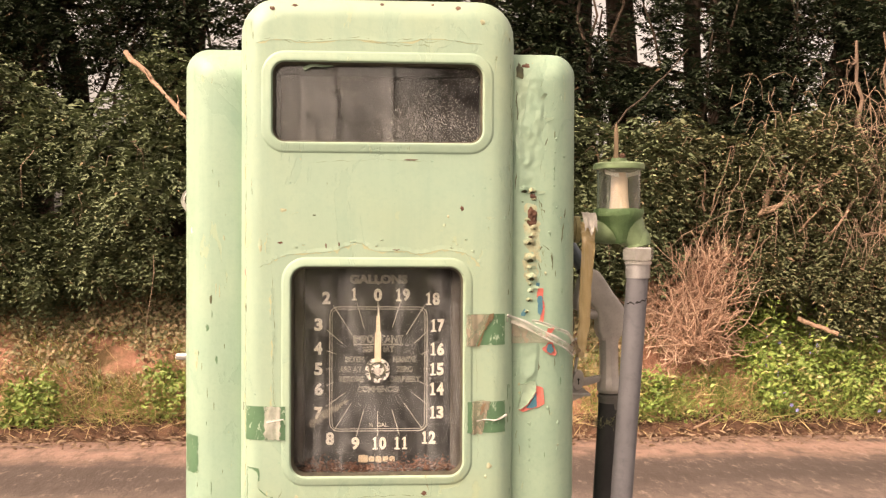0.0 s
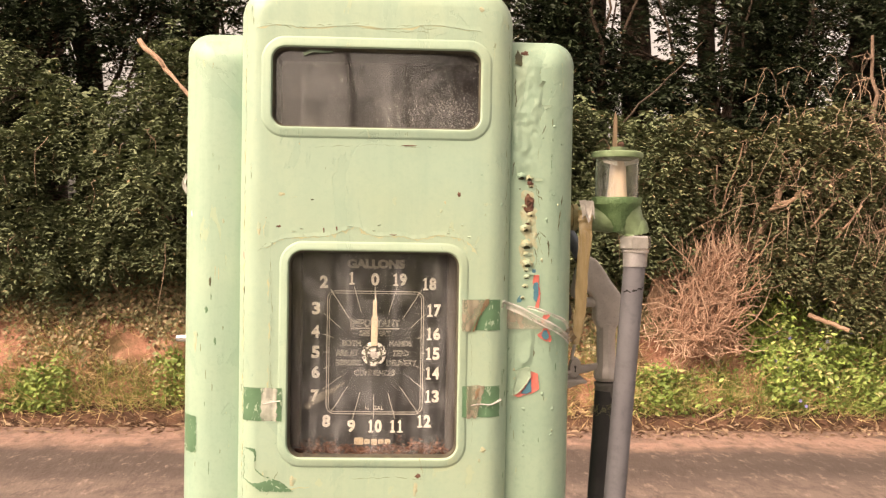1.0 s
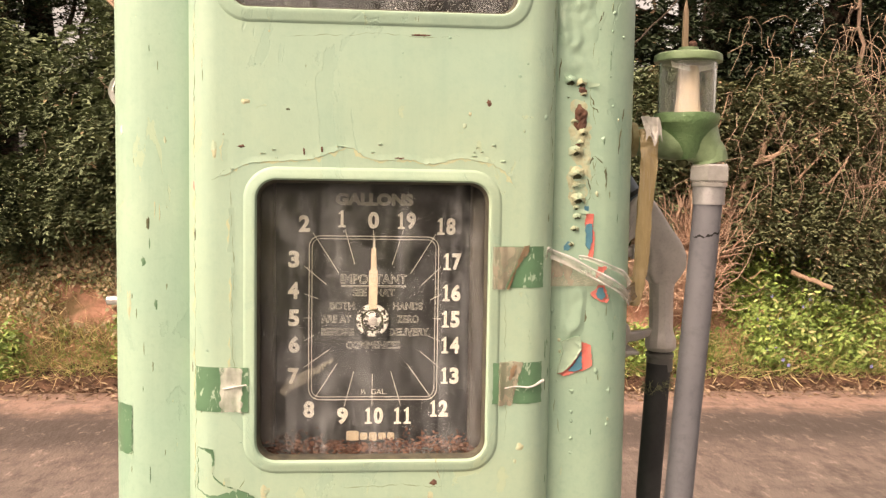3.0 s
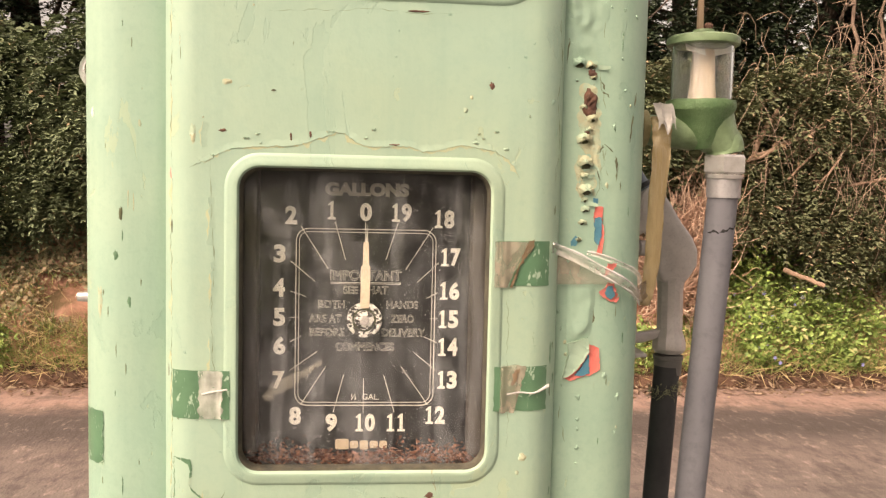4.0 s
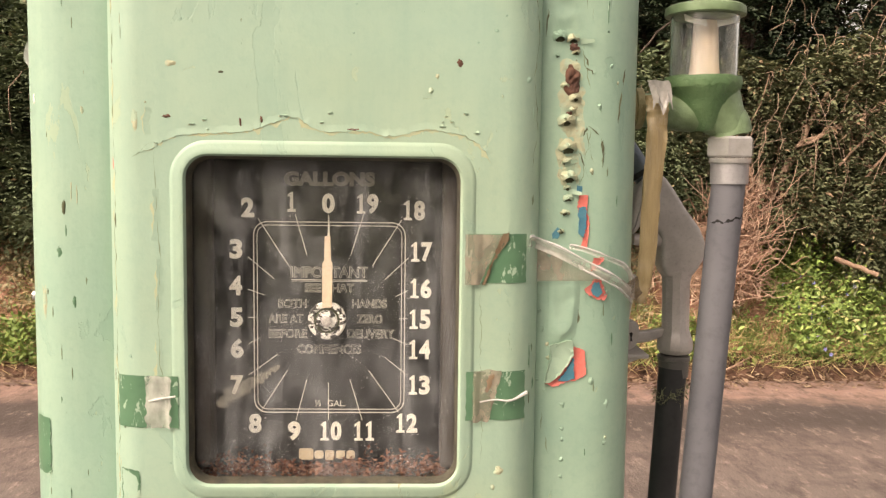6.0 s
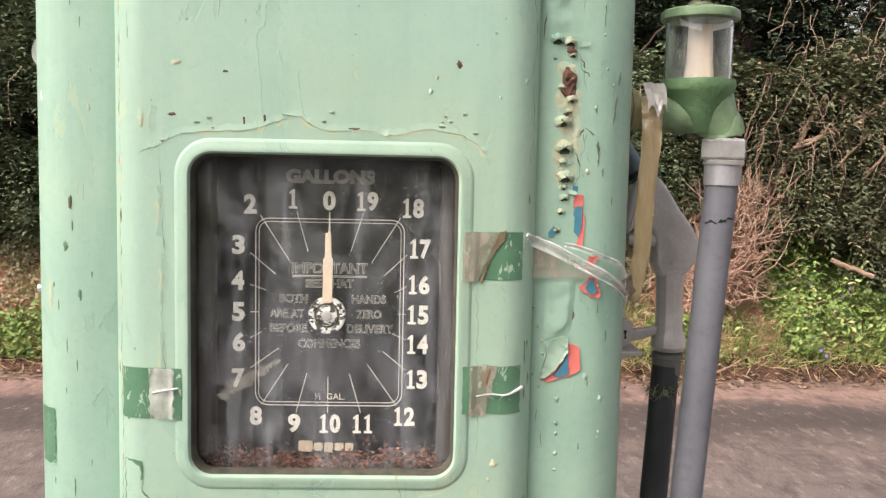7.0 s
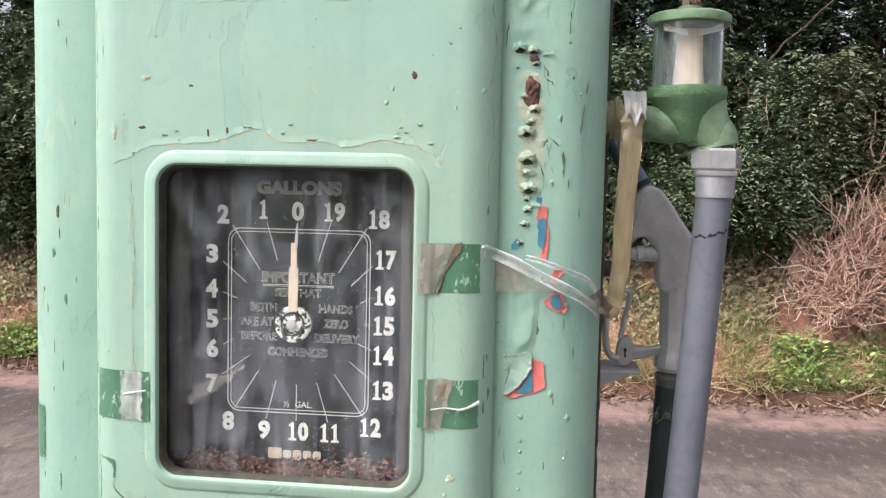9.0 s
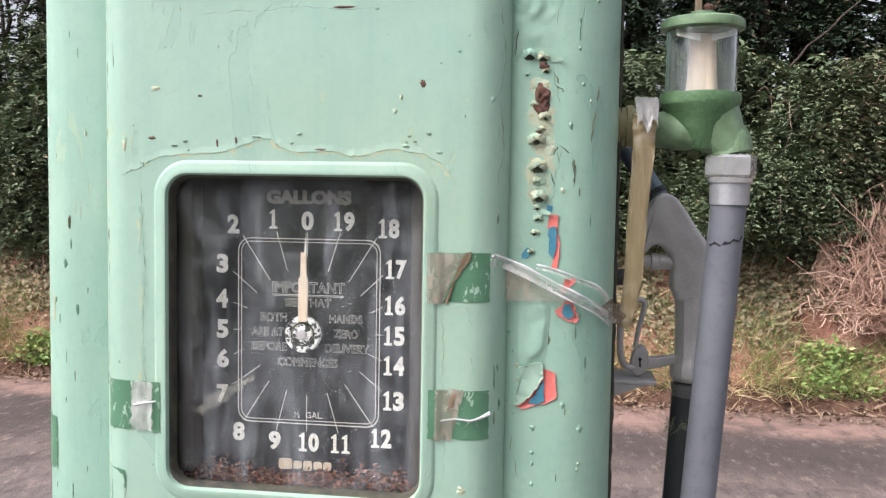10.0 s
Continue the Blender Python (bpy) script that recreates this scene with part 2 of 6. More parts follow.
def road_mat():
    """Worn tarmac: a dark wheel track, and pinkish dust washed against the verge."""
    k = Mat("worn_tarmac", rough=0.85, spec=0.3)
    sep = k.t.nodes.new("ShaderNodeSeparateXYZ")
    k.put(sep.inputs[0], k.co)
    wav = k.maths("MULTIPLY", k.maths("SUBTRACT", k.noise(1.5, 6, 0.7, co=k.stretch(0.8, 1.0, 1)), 0.5), 1.1)
    across = k.maths("DIVIDE", k.maths("ADD", sep.outputs[1], wav), 10.0)
    col = k.ramp(across, (0.25, (0.135, 0.133, 0.13)), (0.42, (0.16, 0.135, 0.122)), (0.55, (0.17, 0.13, 0.115)), (0.60, (0.085, 0.067, 0.06)), (0.64, (0.09, 0.07, 0.062)), (0.675, (0.31, 0.20, 0.165)), (0.74, (0.26, 0.165, 0.13)))
    stones = k.cells(70, "F1")
    long = k.stretch(1.0, 0.4, 1.0)
    pale = k.ramp(k.noise(13, 7, 0.78, co=long), (0.54, 0.0), (0.68, 0.7))
    col = k.mix(pale, col, (0.38, 0.285, 0.25))
    col = k.mix(k.ramp(k.noise(9, 7, 0.78, co=long), (0.48, 0.0), (0.66, 0.75)), col, (0.06, 0.046, 0.041))
    col = k.mix(k.ramp(k.noise(3, 5, 0.65, co=k.stretch(0.6, 1.0, 1)), (0.5, 0.0), (0.66, 0.6)), col, (0.07, 0.055, 0.05))
    k.set(color=col).bump((stones, 0.6, 0.005), (k.noise(25, 5, co=long), 0.6, 0.012))
    return k.m


def soil_mat():
    k = Mat("red_sandstone_soil", rough=0.95, spec=0.1)
    col = k.mix(k.ramp(k.noise(3, 5, 0.6), (0.35, 0.0), (0.65, 1.0)), (0.30, 0.14, 0.10), (0.50, 0.27, 0.20))
    col = k.mix(k.ramp(k.noise(1.6, 5, 0.7, warp=0.5), (0.5, 0.0), (0.62, 0.8)), col, (0.10, 0.085, 0.04))
    k.set(color=col).bump((k.noise(12, 6, 0.7), 0.8, 0.05), (k.noise(70, 4), 0.5, 0.008))
    return k.m


def verge_mud_mat():
    # Gutter mud, darkened to carry the shade along the eroded lip.
    k = Mat("shaded_gutter_mud", rough=0.95, spec=0.1)
    col = k.mix(k.ramp(k.noise(8, 5, 0.7), (0.35, 0.0), (0.65, 1.0)), (0.045, 0.028, 0.02), (0.17, 0.095, 0.066))
    k.set(color=col).bump((k.noise(30, 6, 0.7), 0.8, 0.02))
    return k.m


TURF = plain_mat("rough_turf", (0.055, 0.07, 0.03), (0.12, 0.13, 0.06), 6, 0.9, spec=0.2, bump=0.8, dist=0.03)
ROAD, SOIL, MUD = road_mat(), soil_mat(), verge_mud_mat()


def glass_mat(name, dust, specks, streaks=0.5, scale=1.0):
    """Clear glass under a film of dust: the film is blotchy and dotted with specks. Upright streaks paint sky
    reflections into the panes and smears onto the bowl.
    """
    k = Mat(name, rough=0.03)
    k.set(trans=1.0, ior=1.45, color=(0.95, 0.96, 0.95))
    film = k.ramp(k.noise(30 * scale, 9, 0.82, co=k.stretch(1, 1, 0.6), warp=0.4), (0.47, 0.0), (0.72, 1.0))
    streak = k.ramp(k.noise(34 * scale, 4, 0.6, co=k.stretch(1.6, 1, 0.14)), (0.50, 0.0), (0.72, 1.0))
    dots = k.ramp(k.noise(420 * scale, 4, 0.7), (0.62, 0.0), (0.66, 1.0))
    film2 = k.maths("MULTIPLY", film, dust)
    streak2 = k.maths("MULTIPLY", streak, dust * streaks)
    dots2 = k.maths("MULTIPLY", k.maths("MULTIPLY", dots, k.ramp(k.noise(7 * scale, 4), (0.4, 0.1), (0.65, 1.0))), specks)
    mask = k.maths("MINIMUM", k.maths("ADD", k.maths("ADD", film2, streak2), dots2), 0.9)
    d = k.t.nodes.new("ShaderNodeBsdfDiffuse")
    d.inputs[0].default_value = (0.60, 0.62, 0.65, 1)
    m = k.t.nodes.new("ShaderNodeMixShader")
    k.put(m.inputs[0], mask)
    k.t.links.new(k.b.outputs[0], m.inputs[1])
    k.t.links.new(d.outputs[0], m.inputs[2])
    k.t.links.new(m.outputs[0], k.t.nodes["Material Output"].inputs[0])
    return k.m


GLASS_DIAL = glass_mat("dusty_dial_glass", 0.15, 0.34, 0.7)
GLASS_WINDOW = glass_mat("dusty_window_glass", 0.13, 0.5, 0.6, 0.9)
GLASS_WINDOW.node_tree.nodes["Principled BSDF"].inputs["IOR"].default_value = 1.6
GLASS_BOWL = glass_mat("smeared_bowl_glass", 0.10, 0.3, 1.4)


def tape_mat(name, tint, alpha, rough=0.22):
    """Crinkled clear tape: a glossy film, partly see-through."""
    k = Mat(name, rough=rough, spec=0.6)
    k.set(color=k.mix(k.ramp(k.noise(70, 4), (0.35, 0.0), (0.7, 1.0)), tint, tuple(min(1, c * 1.5) for c in tint)))
    k.set(alpha=k.ramp(k.noise(45, 4, co=k.stretch(1, 1, 0.5)), (0.3, max(0.0, alpha - 0.2)), (0.75, min(1.0, alpha + 0.25))))
    k.bump((k.noise(40, 3, co=k.stretch(2, 2, 0.6)), 0.5, 0.003))
    return k.m


TAPE = tape_mat("clear_tape", (0.62, 0.60, 0.56), 0.42)
TAPE_BROWN = tape_mat("dirty_clear_tape", (0.36, 0.30, 0.24), 0.45, 0.18)
TAPE_OLIVE = plain_mat("yellowed_tape", (0.44, 0.34, 0.19), (0.24, 0.175, 0.09), 30, 0.26, spec=0.6, bump=0.6, dist=0.002, stretch=(3.5, 3.5, 0.25))
TAPE_DARK = tape_mat("brown_tape_end", (0.20, 0.14, 0.09), 0.85, 0.2)
TAPE_SILVER = tape_mat("silvery_tape", (0.36, 0.34, 0.32), 0.92, 0.18)
TAPE_WHITE = tape_mat("whitish_tape_fold", (0.55, 0.54, 0.53), 0.85)


# ---- mesh tools ----
def link(name, bm, material, smooth=35, mats=()):
    me = bpy.data.meshes.new(name)
    bm.normal_update()
    bm.to_mesh(me)
    bm.free()
    for m in (material, *mats):
        me.materials.append(m)
    if smooth:
        me.shade_smooth()
        me.set_sharp_from_angle(angle=radians(smooth))
    return new(name, me)


def part(name, bm, material, parent, label="", smooth=35):
    """Links a bmesh as one mesh object under a thing or under a part."""
    ob = link(name, bm, material, smooth)
    ob.parent = parent
    if parent.parent is None:
        ob.matrix_parent_inverse = parent.matrix_basis.inverted()
    return tagged(ob, label)


def thing(name, at, label, category, group="", kind=""):
    ob = new(name)
    ob.empty_display_size = 0.1
    ob.matrix_basis = Matrix.Translation(at)
    return tagged(ob, label, category, group, kind)


def loft(rings, bm=None, caps=(True, True), closed=True):
    """A skin over rings of points that all have the same count."""
    bm = bm or bmesh.new()
    vs = [[bm.verts.new(p) for p in ring] for ring in rings]
    n = len(vs[0])
    for a, b in zip(vs, vs[1:]):
        for i in range(n if closed else n - 1):
            j = (i + 1) % n
            bm.faces.new((a[i], a[j], b[j], b[i]))
    if caps[0]:
        bm.faces.new(list(reversed(vs[0])))
    if caps[1]:
        bm.faces.new(vs[-1])
    return bm


def fix(bm):
    bmesh.ops.recalc_face_normals(bm, faces=bm.faces[:])
    return bm


def rrect(cx, cz, hw, hh, r, n=7):
    """A rounded rectangle as (x, z) points, counter-clockwise."""
    r = max(0.0005, min(r, hw, hh))
    out = []
    for sx, sz, a0 in ((1, 1, 0), (-1, 1, 90), (-1, -1, 180), (1, -1, 270)):
        for i in range(n):
            a = radians(a0 + 90 * i / (n - 1))
            out.append((cx + sx * (hw - r) + r * math.cos(a), cz + sz * (hh - r) + r * math.sin(a)))
    return out


def disc_ring(c, axis, r, n=24, start=0.0):
    c, axis = Vector(c), Vector(axis).normalized()
    u = axis.orthogonal().normalized()
    w = axis.cross(u)
    return [c + r * (math.cos(start + 2 * math.pi * i / n) * u + math.sin(start + 2 * math.pi * i / n) * w) for i in range(n)]


def turned(c, profile, n=28, axis=(0, 0, 1), bm=None):
    """A turned piece: profile rows of (along the axis, radius)."""
    c, axis = Vector(c), Vector(axis).normalized()
    return fix(loft([disc_ring(c + axis * h, axis, r, n) for h, r in profile], bm))


def tube(points, radii, n=14, bm=None, caps=(True, True)):
    """A round tube along points; radii one number or one for each point."""
    pts = [Vector(p) for p in points]
    if isinstance(radii, (int, float)):
        radii = [radii] * len(pts)
    rings, u = [], None
    for i, p in enumerate(pts):
        d = (pts[min(i + 1, len(pts) - 1)] - pts[max(i - 1, 0)]).normalized()
        u = (u - d * u.dot(d)).normalized() if u else d.orthogonal().normalized()
        w = d.cross(u)
        rings.append([p + radii[i] * (math.cos(2 * math.pi * k / n) * u + math.sin(2 * math.pi * k / n) * w) for k in range(n)])
    return loft(rings, bm, caps)


def spline(points, steps=8):
    """Points on a smooth curve through the given ones."""
    p = [Vector(q) for q in points]
    p = [2 * p[0] - p[1], *p, 2 * p[-1] - p[-2]]
    out = []
    for i in range(1, len(p) - 2):
        for k in range(steps):
            t = k / steps
            out.append(0.5 * (2 * p[i] + (p[i + 1] - p[i - 1]) * t + (2 * p[i - 1] - 5 * p[i] + 4 * p[i + 1] - p[i + 2]) * t * t + (3 * p[i] - p[i - 1] - 3 * p[i + 1] + p[i + 2]) * t ** 3))
    return [*out, p[-2]]


def slab(outline, y0, y1, bevel=0.0):
    """An (x, z) outline made solid between two depths, its edges rounded."""
    bm = bmesh.new()
    a, b = [bm.verts.new((x, y0, z)) for x, z in outline], [bm.verts.new((x, y1, z)) for x, z in outline]
    bm.faces.new(a), bm.faces.new(list(reversed(b)))
    for i in range(len(a)):
        j = (i + 1) % len(a)
        bm.faces.new((a[i], b[i], b[j], a[j]))
    fix(bm)
    if bevel:
        bmesh.ops.bevel(bm, geom=bm.edges[:], offset=bevel, segments=3, affect="EDGES", profile=0.5)
    return bm


def box(x0, x1, y0, y1, z0, z1, bevel=0.0, segments=2):
    bm = bmesh.new()
    bmesh.ops.create_cube(bm, size=1, matrix=Matrix.LocRotScale(((x0 + x1) / 2, (y0 + y1) / 2, (z0 + z1) / 2), None, (x1 - x0, y1 - y0, z1 - z0)))
    if bevel:
        bmesh.ops.bevel(bm, geom=bm.edges[:], offset=bevel, segments=segments, affect="EDGES", profile=0.5)
    return bm


def leaves(name, base, way, up, length, width, material, fold=0.25):
    """Many leaves in one mesh: two folded triangles each."""
    base, way, up = (np.asarray(a, float) for a in (base, way, up))
    way = way / (np.linalg.norm(way, axis=1, keepdims=True) + 1e-9)
    side = np.cross(way, up)
    side /= np.linalg.norm(side, axis=1, keepdims=True) + 1e-9
    nrm = np.cross(side, way)
    L, W = np.broadcast_to(length, len(base))[:, None], np.broadcast_to(width, len(base))[:, None]
    mid = base + way * L * 0.42
    v = np.stack([base, mid + side * W / 2 + nrm * W * fold, base + way * L, mid - side * W / 2 + nrm * W * fold], 1).reshape(-1, 3)
    n = len(base)
    k = np.arange(n)[:, None] * 4
    tri = np.concatenate([k, k + 2, k + 1, k, k + 3, k + 2], 1).reshape(-1)
    me = bpy.data.meshes.new(name)
    me.vertices.add(4 * n)
    me.vertices.foreach_set("co", v.astype(np.float32).ravel())
    me.loops.add(6 * n)
    me.loops.foreach_set("vertex_index", tri.astype(np.int32))
    me.polygons.add(2 * n)
    me.polygons.foreach_set("loop_start", np.arange(0, 6 * n, 3, dtype=np.int32))
    me.materials.append(material)
    me.update(calc_edges=True)
    return new(name, me)


def sprays(rng, at, out, droop, count, span, leaf):
    """Leaves in pairs along short drooping twigs. Gives base, way, up, length."""
    at, out = np.asarray(at, float), np.asarray(out, float)
    n = len(at)
    out = out / (np.linalg.norm(out, axis=1, keepdims=True) + 1e-9)
    side = np.cross(out, [0, 0, 1.0]) + rng.normal(0, 0.15, (n, 3))
    side /= np.linalg.norm(side, axis=1, keepdims=True) + 1e-9
    up = np.cross(side, out)
    span = span * rng.uniform(0.6, 1.3, n)
    B, Wy, U, L = [], [], [], []
    for k in range(count):
        f = (k // 2 + 0.5) / (count / 2)
        sgn = 1 if k % 2 else -1
        p = at + out * (span * f)[:, None] + np.array([0, 0, -1.0]) * (droop * span * f * f)[:, None]
        w = out * 0.75 + side * sgn * (0.95 - 0.5 * f) + rng.normal(0, 0.22, (n, 3)) + np.array([0, 0, -0.25 * droop])
        B.append(p), Wy.append(w), U.append(up + rng.normal(0, 0.35, (n, 3)))
        L.append(leaf * (1.1 - 0.45 * f) * rng.uniform(0.7, 1.25, n))
    return np.concatenate(B), np.concatenate(Wy), np.concatenate(U), np.concatenate(L)


# ---- ground, road and bank ----
def edge(x):
    return 7.30 + 0.07 * noise.noise((x * 0.9, 3.1, 0)) + 0.03 * noise.noise((x * 4, 7.7, 0))


def bank(x, y):
    """Height of the ground: flat, then a low eroded lip, then a steep bank into the wood."""
    d = y - edge(x)
    if d < 0:
        return -0.03
    rough = 0.07 * noise.noise((x * 1.3, y * 1.3, 1)) + 0.05 * noise.noise((x * 4, y * 4, 5))
    if d < 0.12:
        return -0.03 + 0.12 * math.sin(d / 0.12 * math.pi / 2)
    d -= 0.12
    h = 0.09 + (1.02 * d if d < 1.0 else 1.02 + 0.42 * (d - 1.0) if d < 3 else 1.86 + 0.02 * (d - 3))
    return h + rough * min(1, d * 4)


def spaced(a, b, step):
    return [a + (b - a) * i / round((b - a) / step) for i in range(round((b - a) / step) + 1)]


def grid_ob(name, xs, ys, height, material, mats=(), pick=None):
    co = [(x, y, height(x, y)) for y in ys for x in xs]
    n = len(xs)
    faces = [(j * n + i, j * n + i + 1, (j + 1) * n + i + 1, (j + 1) * n + i) for j in range(len(ys) - 1) for i in range(n - 1)]
    me = bpy.data.meshes.new(name)
    me.from_pydata(co, [], faces)
    for m in (material, *mats):
        me.materials.append(m)
    if pick:
        for f in me.polygons:
            f.material_index = pick(*f.center[:2])
    me.shade_smooth()
    return new(name, me)


far = [300.0, 120.0, 60.0, 30.0, 18.0]
xs = [-a for a in far] + spaced(-10, 10, 0.11) + far[::-1]
ys = [-300.0, -100, -40, -20, -10, -6.9, 0, 3, 5, 6, 6.6] + spaced(7.0, 8.8, 0.05) + spaced(9.0, 14, 0.25) + [18.0, 30, 80, 300]
tagged(grid_ob("ground", xs, ys, bank, SOIL, (MUD, TURF), lambda x, y: 1 if 6.9 < y < edge(x) + 0.2 else 2 if y < -6.9 else 0),
       "reddish soil bank rising from the lane into the wood", "ground", kind="structure")
tagged(grid_ob("road", [-300.0, -60, -20] + spaced(-9, 9, 0.5) + [20, 60, 300.0], [-7.0, -2, 1, 3, 5, 6, 6.6, 7.0, 7.2, 7.33],
               lambda x, y: 0.012 * noise.noise((x * 0.4, y * 0.7, 2)) - (0.02 if y > 7.3 else 0), ROAD),
       "worn reddish-grey tarmac lane with darker wheel tracks", "road", kind="structure")

rng = np.random.default_rng(7)


def on_bank(x, d):
    y = np.array([edge(a) for a in x]) + d
    return np.stack([x, y, [bank(a, b) for a, b in zip(x, y)]], 1)


def stuff(name, ob_args, label, category):
    return tagged(leaves(name, *ob_args), label, category, kind="stuff")


def bare(p):
    """Places on the bank where the red soil lies open."""
    spots = ((-2.45, 0.55, 0.24, 0.13), (-3.75, 0.45, 0.2, 0.28), (2.28, 0.56, 0.2, 0.14), (2.66, 0.57, 0.22, 0.15), (-5.4, 0.5, 0.3, 0.16))
    keep = np.ones(len(p), bool)
    for x, z, rx, rz in spots:
        keep &= ((p[:, 0] - x) / rx) ** 2 + ((p[:, 2] - z) / rz) ** 2 > 1 + rng.normal(0, 0.3, len(p))
    return p[keep]


# yellowing ivy over the upper bank
x = rng.uniform(-9, 9, 62000)
p = bare(on_bank(x, rng.triangular(0.35, 1.0, 1.45, len(x))))
clump = np.array([noise.noise((a * 2.3, c * 2.3, 4)) for a, b, c in p])
p = p[(clump + rng.normal(0, 0.2, len(p)) > -0.22) & ~((p[:, 0] > 2.9) & (p[:, 0] < 4.6))]
n = len(p)
stuff("ivy_ground_cover", (p + rng.normal(0, 0.02, (n, 3)) + [0, -0.03, 0.03], rng.normal(0, 1, (n, 3)) * [1, 0.5, 0.7] + [0, -0.35, -0.35], np.tile([0, -0.8, 0.6], (n, 1)) + rng.normal(0, 0.4, (n, 3)),
      rng.uniform(0.03, 0.058, n), rng.uniform(0.026, 0.045, n), IVY), "yellowing ivy spread over the bank", "ivy")

# grass and dry stalks at the foot of the bank
x = rng.uniform(-9, 9, 42000)
p = bare(on_bank(x, rng.triangular(0.06, 0.2, 0.9, len(x))))
n = len(p)
tuft = np.array([noise.noise((a * 3, c * 3, 9)) for a, b, c in p])
p = p[tuft + rng.normal(0, 0.22, n) > -0.12]
n = len(p)
stuff("verge_grass", (p, np.stack([rng.normal(0, 0.5, n), rng.normal(-0.45, 0.35, n), rng.uniform(0.2, 1.0, n)], 1), rng.normal(0, 1, (n, 3)), rng.uniform(0.06, 0.2, n), rng.uniform(0.004, 0.009, n), GRASS),
      "rough green and yellow verge grass", "grass")
x = rng.uniform(-9, 9, 21000)
p = bare(on_bank(x, rng.triangular(0.02, 0.25, 1.1, len(x))))
n = len(p)
stuff("dry_stalks", (p + [0, -0.02, 0.02], np.stack([rng.normal(0, 1, n), rng.normal(-0.5, 0.5, n), rng.normal(-0.1, 0.55, n)], 1), rng.normal(0, 1, (n, 3)), rng.uniform(0.08, 0.3, n), rng.uniform(0.003, 0.008, n), STRAW),
      "straw-coloured dead stalks lying on the bank", "dead grass")
x = rng.uniform(-9, 9, 5200)
d = rng.triangular(-0.42, 0.0, 0.16, len(x))
p = on_bank(x, d)
p[:, 2] = np.maximum(p[:, 2], 0.0) + 0.012
n = len(p)
stuff("leaf_litter", (p, np.stack([rng.normal(0, 1, n), rng.normal(0, 0.7, n), rng.normal(0.1, 0.2, n)], 1), np.tile([0, 0, 1.0], (n, 1)) + rng.normal(0, 0.4, (n, 3)), rng.uniform(0.02, 0.09, n), rng.uniform(0.008, 0.03, n), LITTER),
      "dead leaves and straw along the lane's edge", "litter")


# fresh green plants with violet flowers
def patch_leaves(name, x0, x1, d0, d1, count, label, lift=0.12, leaf=(0.04, 0.07), gap=-0.1, seed=0):
    x = rng.uniform(x0, x1, count)
    p = on_bank(x, rng.uniform(d0, d1, count))
    f = np.array([noise.noise((a * 3.1, c * 3.1, 20 + seed)) for a, b, c in p])
    e = np.minimum((x - x0), (x1 - x)) / (x1 - x0)
    p = p[(f + np.minimum(e * 5, 1) - 1 + rng.normal(0, 0.15, count)) > gap - 0.25]
    n = len(p)
    rise = np.abs(rng.normal(0, lift, n)) * (0.5 + np.array([noise.noise((a * 5, c * 5, 30)) for a, b, c in p]).clip(-0.4, 0.6))
    q = p + np.stack([rng.normal(0, 0.03, n), -rise * 0.8, rise], 1)
    stuff(name, (q, rng.normal(0, 1, (n, 3)) * [1, 0.6, 0.6] + [0, -0.5, 0.1], np.tile([0, -0.6, 0.8], (n, 1)) + rng.normal(0, 0.45, (n, 3)), rng.uniform(*leaf, n), rng.uniform(leaf[0] * 0.45, leaf[1] * 0.5, n), PERI), label, "plants")
    return q


q = patch_leaves("periwinkle_patch", 2.95, 4.75, 0.14, 1.02, 13500, "bright green periwinkle in flower on the bank", 0.16)
patch_leaves("periwinkle_patch", 2.95, 3.75, 0.75, 1.3, 5000, "bright green periwinkle climbing the bank", 0.18, seed=7)
patch_leaves("weed_patch", 2.0, 3.1, 0.12, 0.42, 2400, "fresh green weeds at the foot of the bank", 0.1, seed=1)
patch_leaves("weed_patch", -3.6, -2.75, 0.1, 0.38, 2200, "fresh green weeds at the foot of the bank", 0.1, seed=2)
patch_leaves("weed_patch", -4.6, -3.9, 0.08, 0.3, 1200, "fresh green weeds at the foot of the bank", 0.1, seed=3)
patch_leaves("weed_patch", -2.2, -1.4, 0.15, 0.5, 1500, "fresh green weeds at the foot of the bank", 0.1, seed=4)
patch_leaves("weed_patch", 5.0, 7.5, 0.15, 0.7, 3500, "fresh green weeds at the foot of the bank", 0.1, seed=5)
pick = q[rng.choice(len(q), 34, replace=False)] + [0, -0.05, 0.03]
petal = np.repeat(pick, 5, 0)
a = np.tile(np.arange(5) * 2 * math.pi / 5, len(pick)) + np.repeat(rng.uniform(0, 6, len(pick)), 5)
stuff("periwinkle_flowers", (petal, np.stack([np.cos(a), -0.25 + 0 * a, np.sin(a)], 1), np.tile([0, -1.0, 0.2], (len(a), 1)), 0.021, 0.018, VIOLET), "small violet-blue periwinkle flowers", "flowers")


BRACKEN = leaf_mat("dead_bracken", (0.26, 0.15, 0.105), (0.50, 0.32, 0.235), (0.70, 0.50, 0.38), 0.85)


# ---- woody things ----
def crooked(a, b, bend, steps=7, seed=0):
    r = random.Random(seed)
    a, b = Vector(a), Vector(b)
    side = (b - a).orthogonal().normalized()
    return [a.lerp(b, i / steps) + (Vector((r.uniform(-1, 1), r.uniform(-1, 1), r.uniform(-1, 1))) * bend * (0 < i < steps)) + side * bend * math.sin(i / steps * 3.1) * r.uniform(-1, 1) for i in range(steps + 1)]


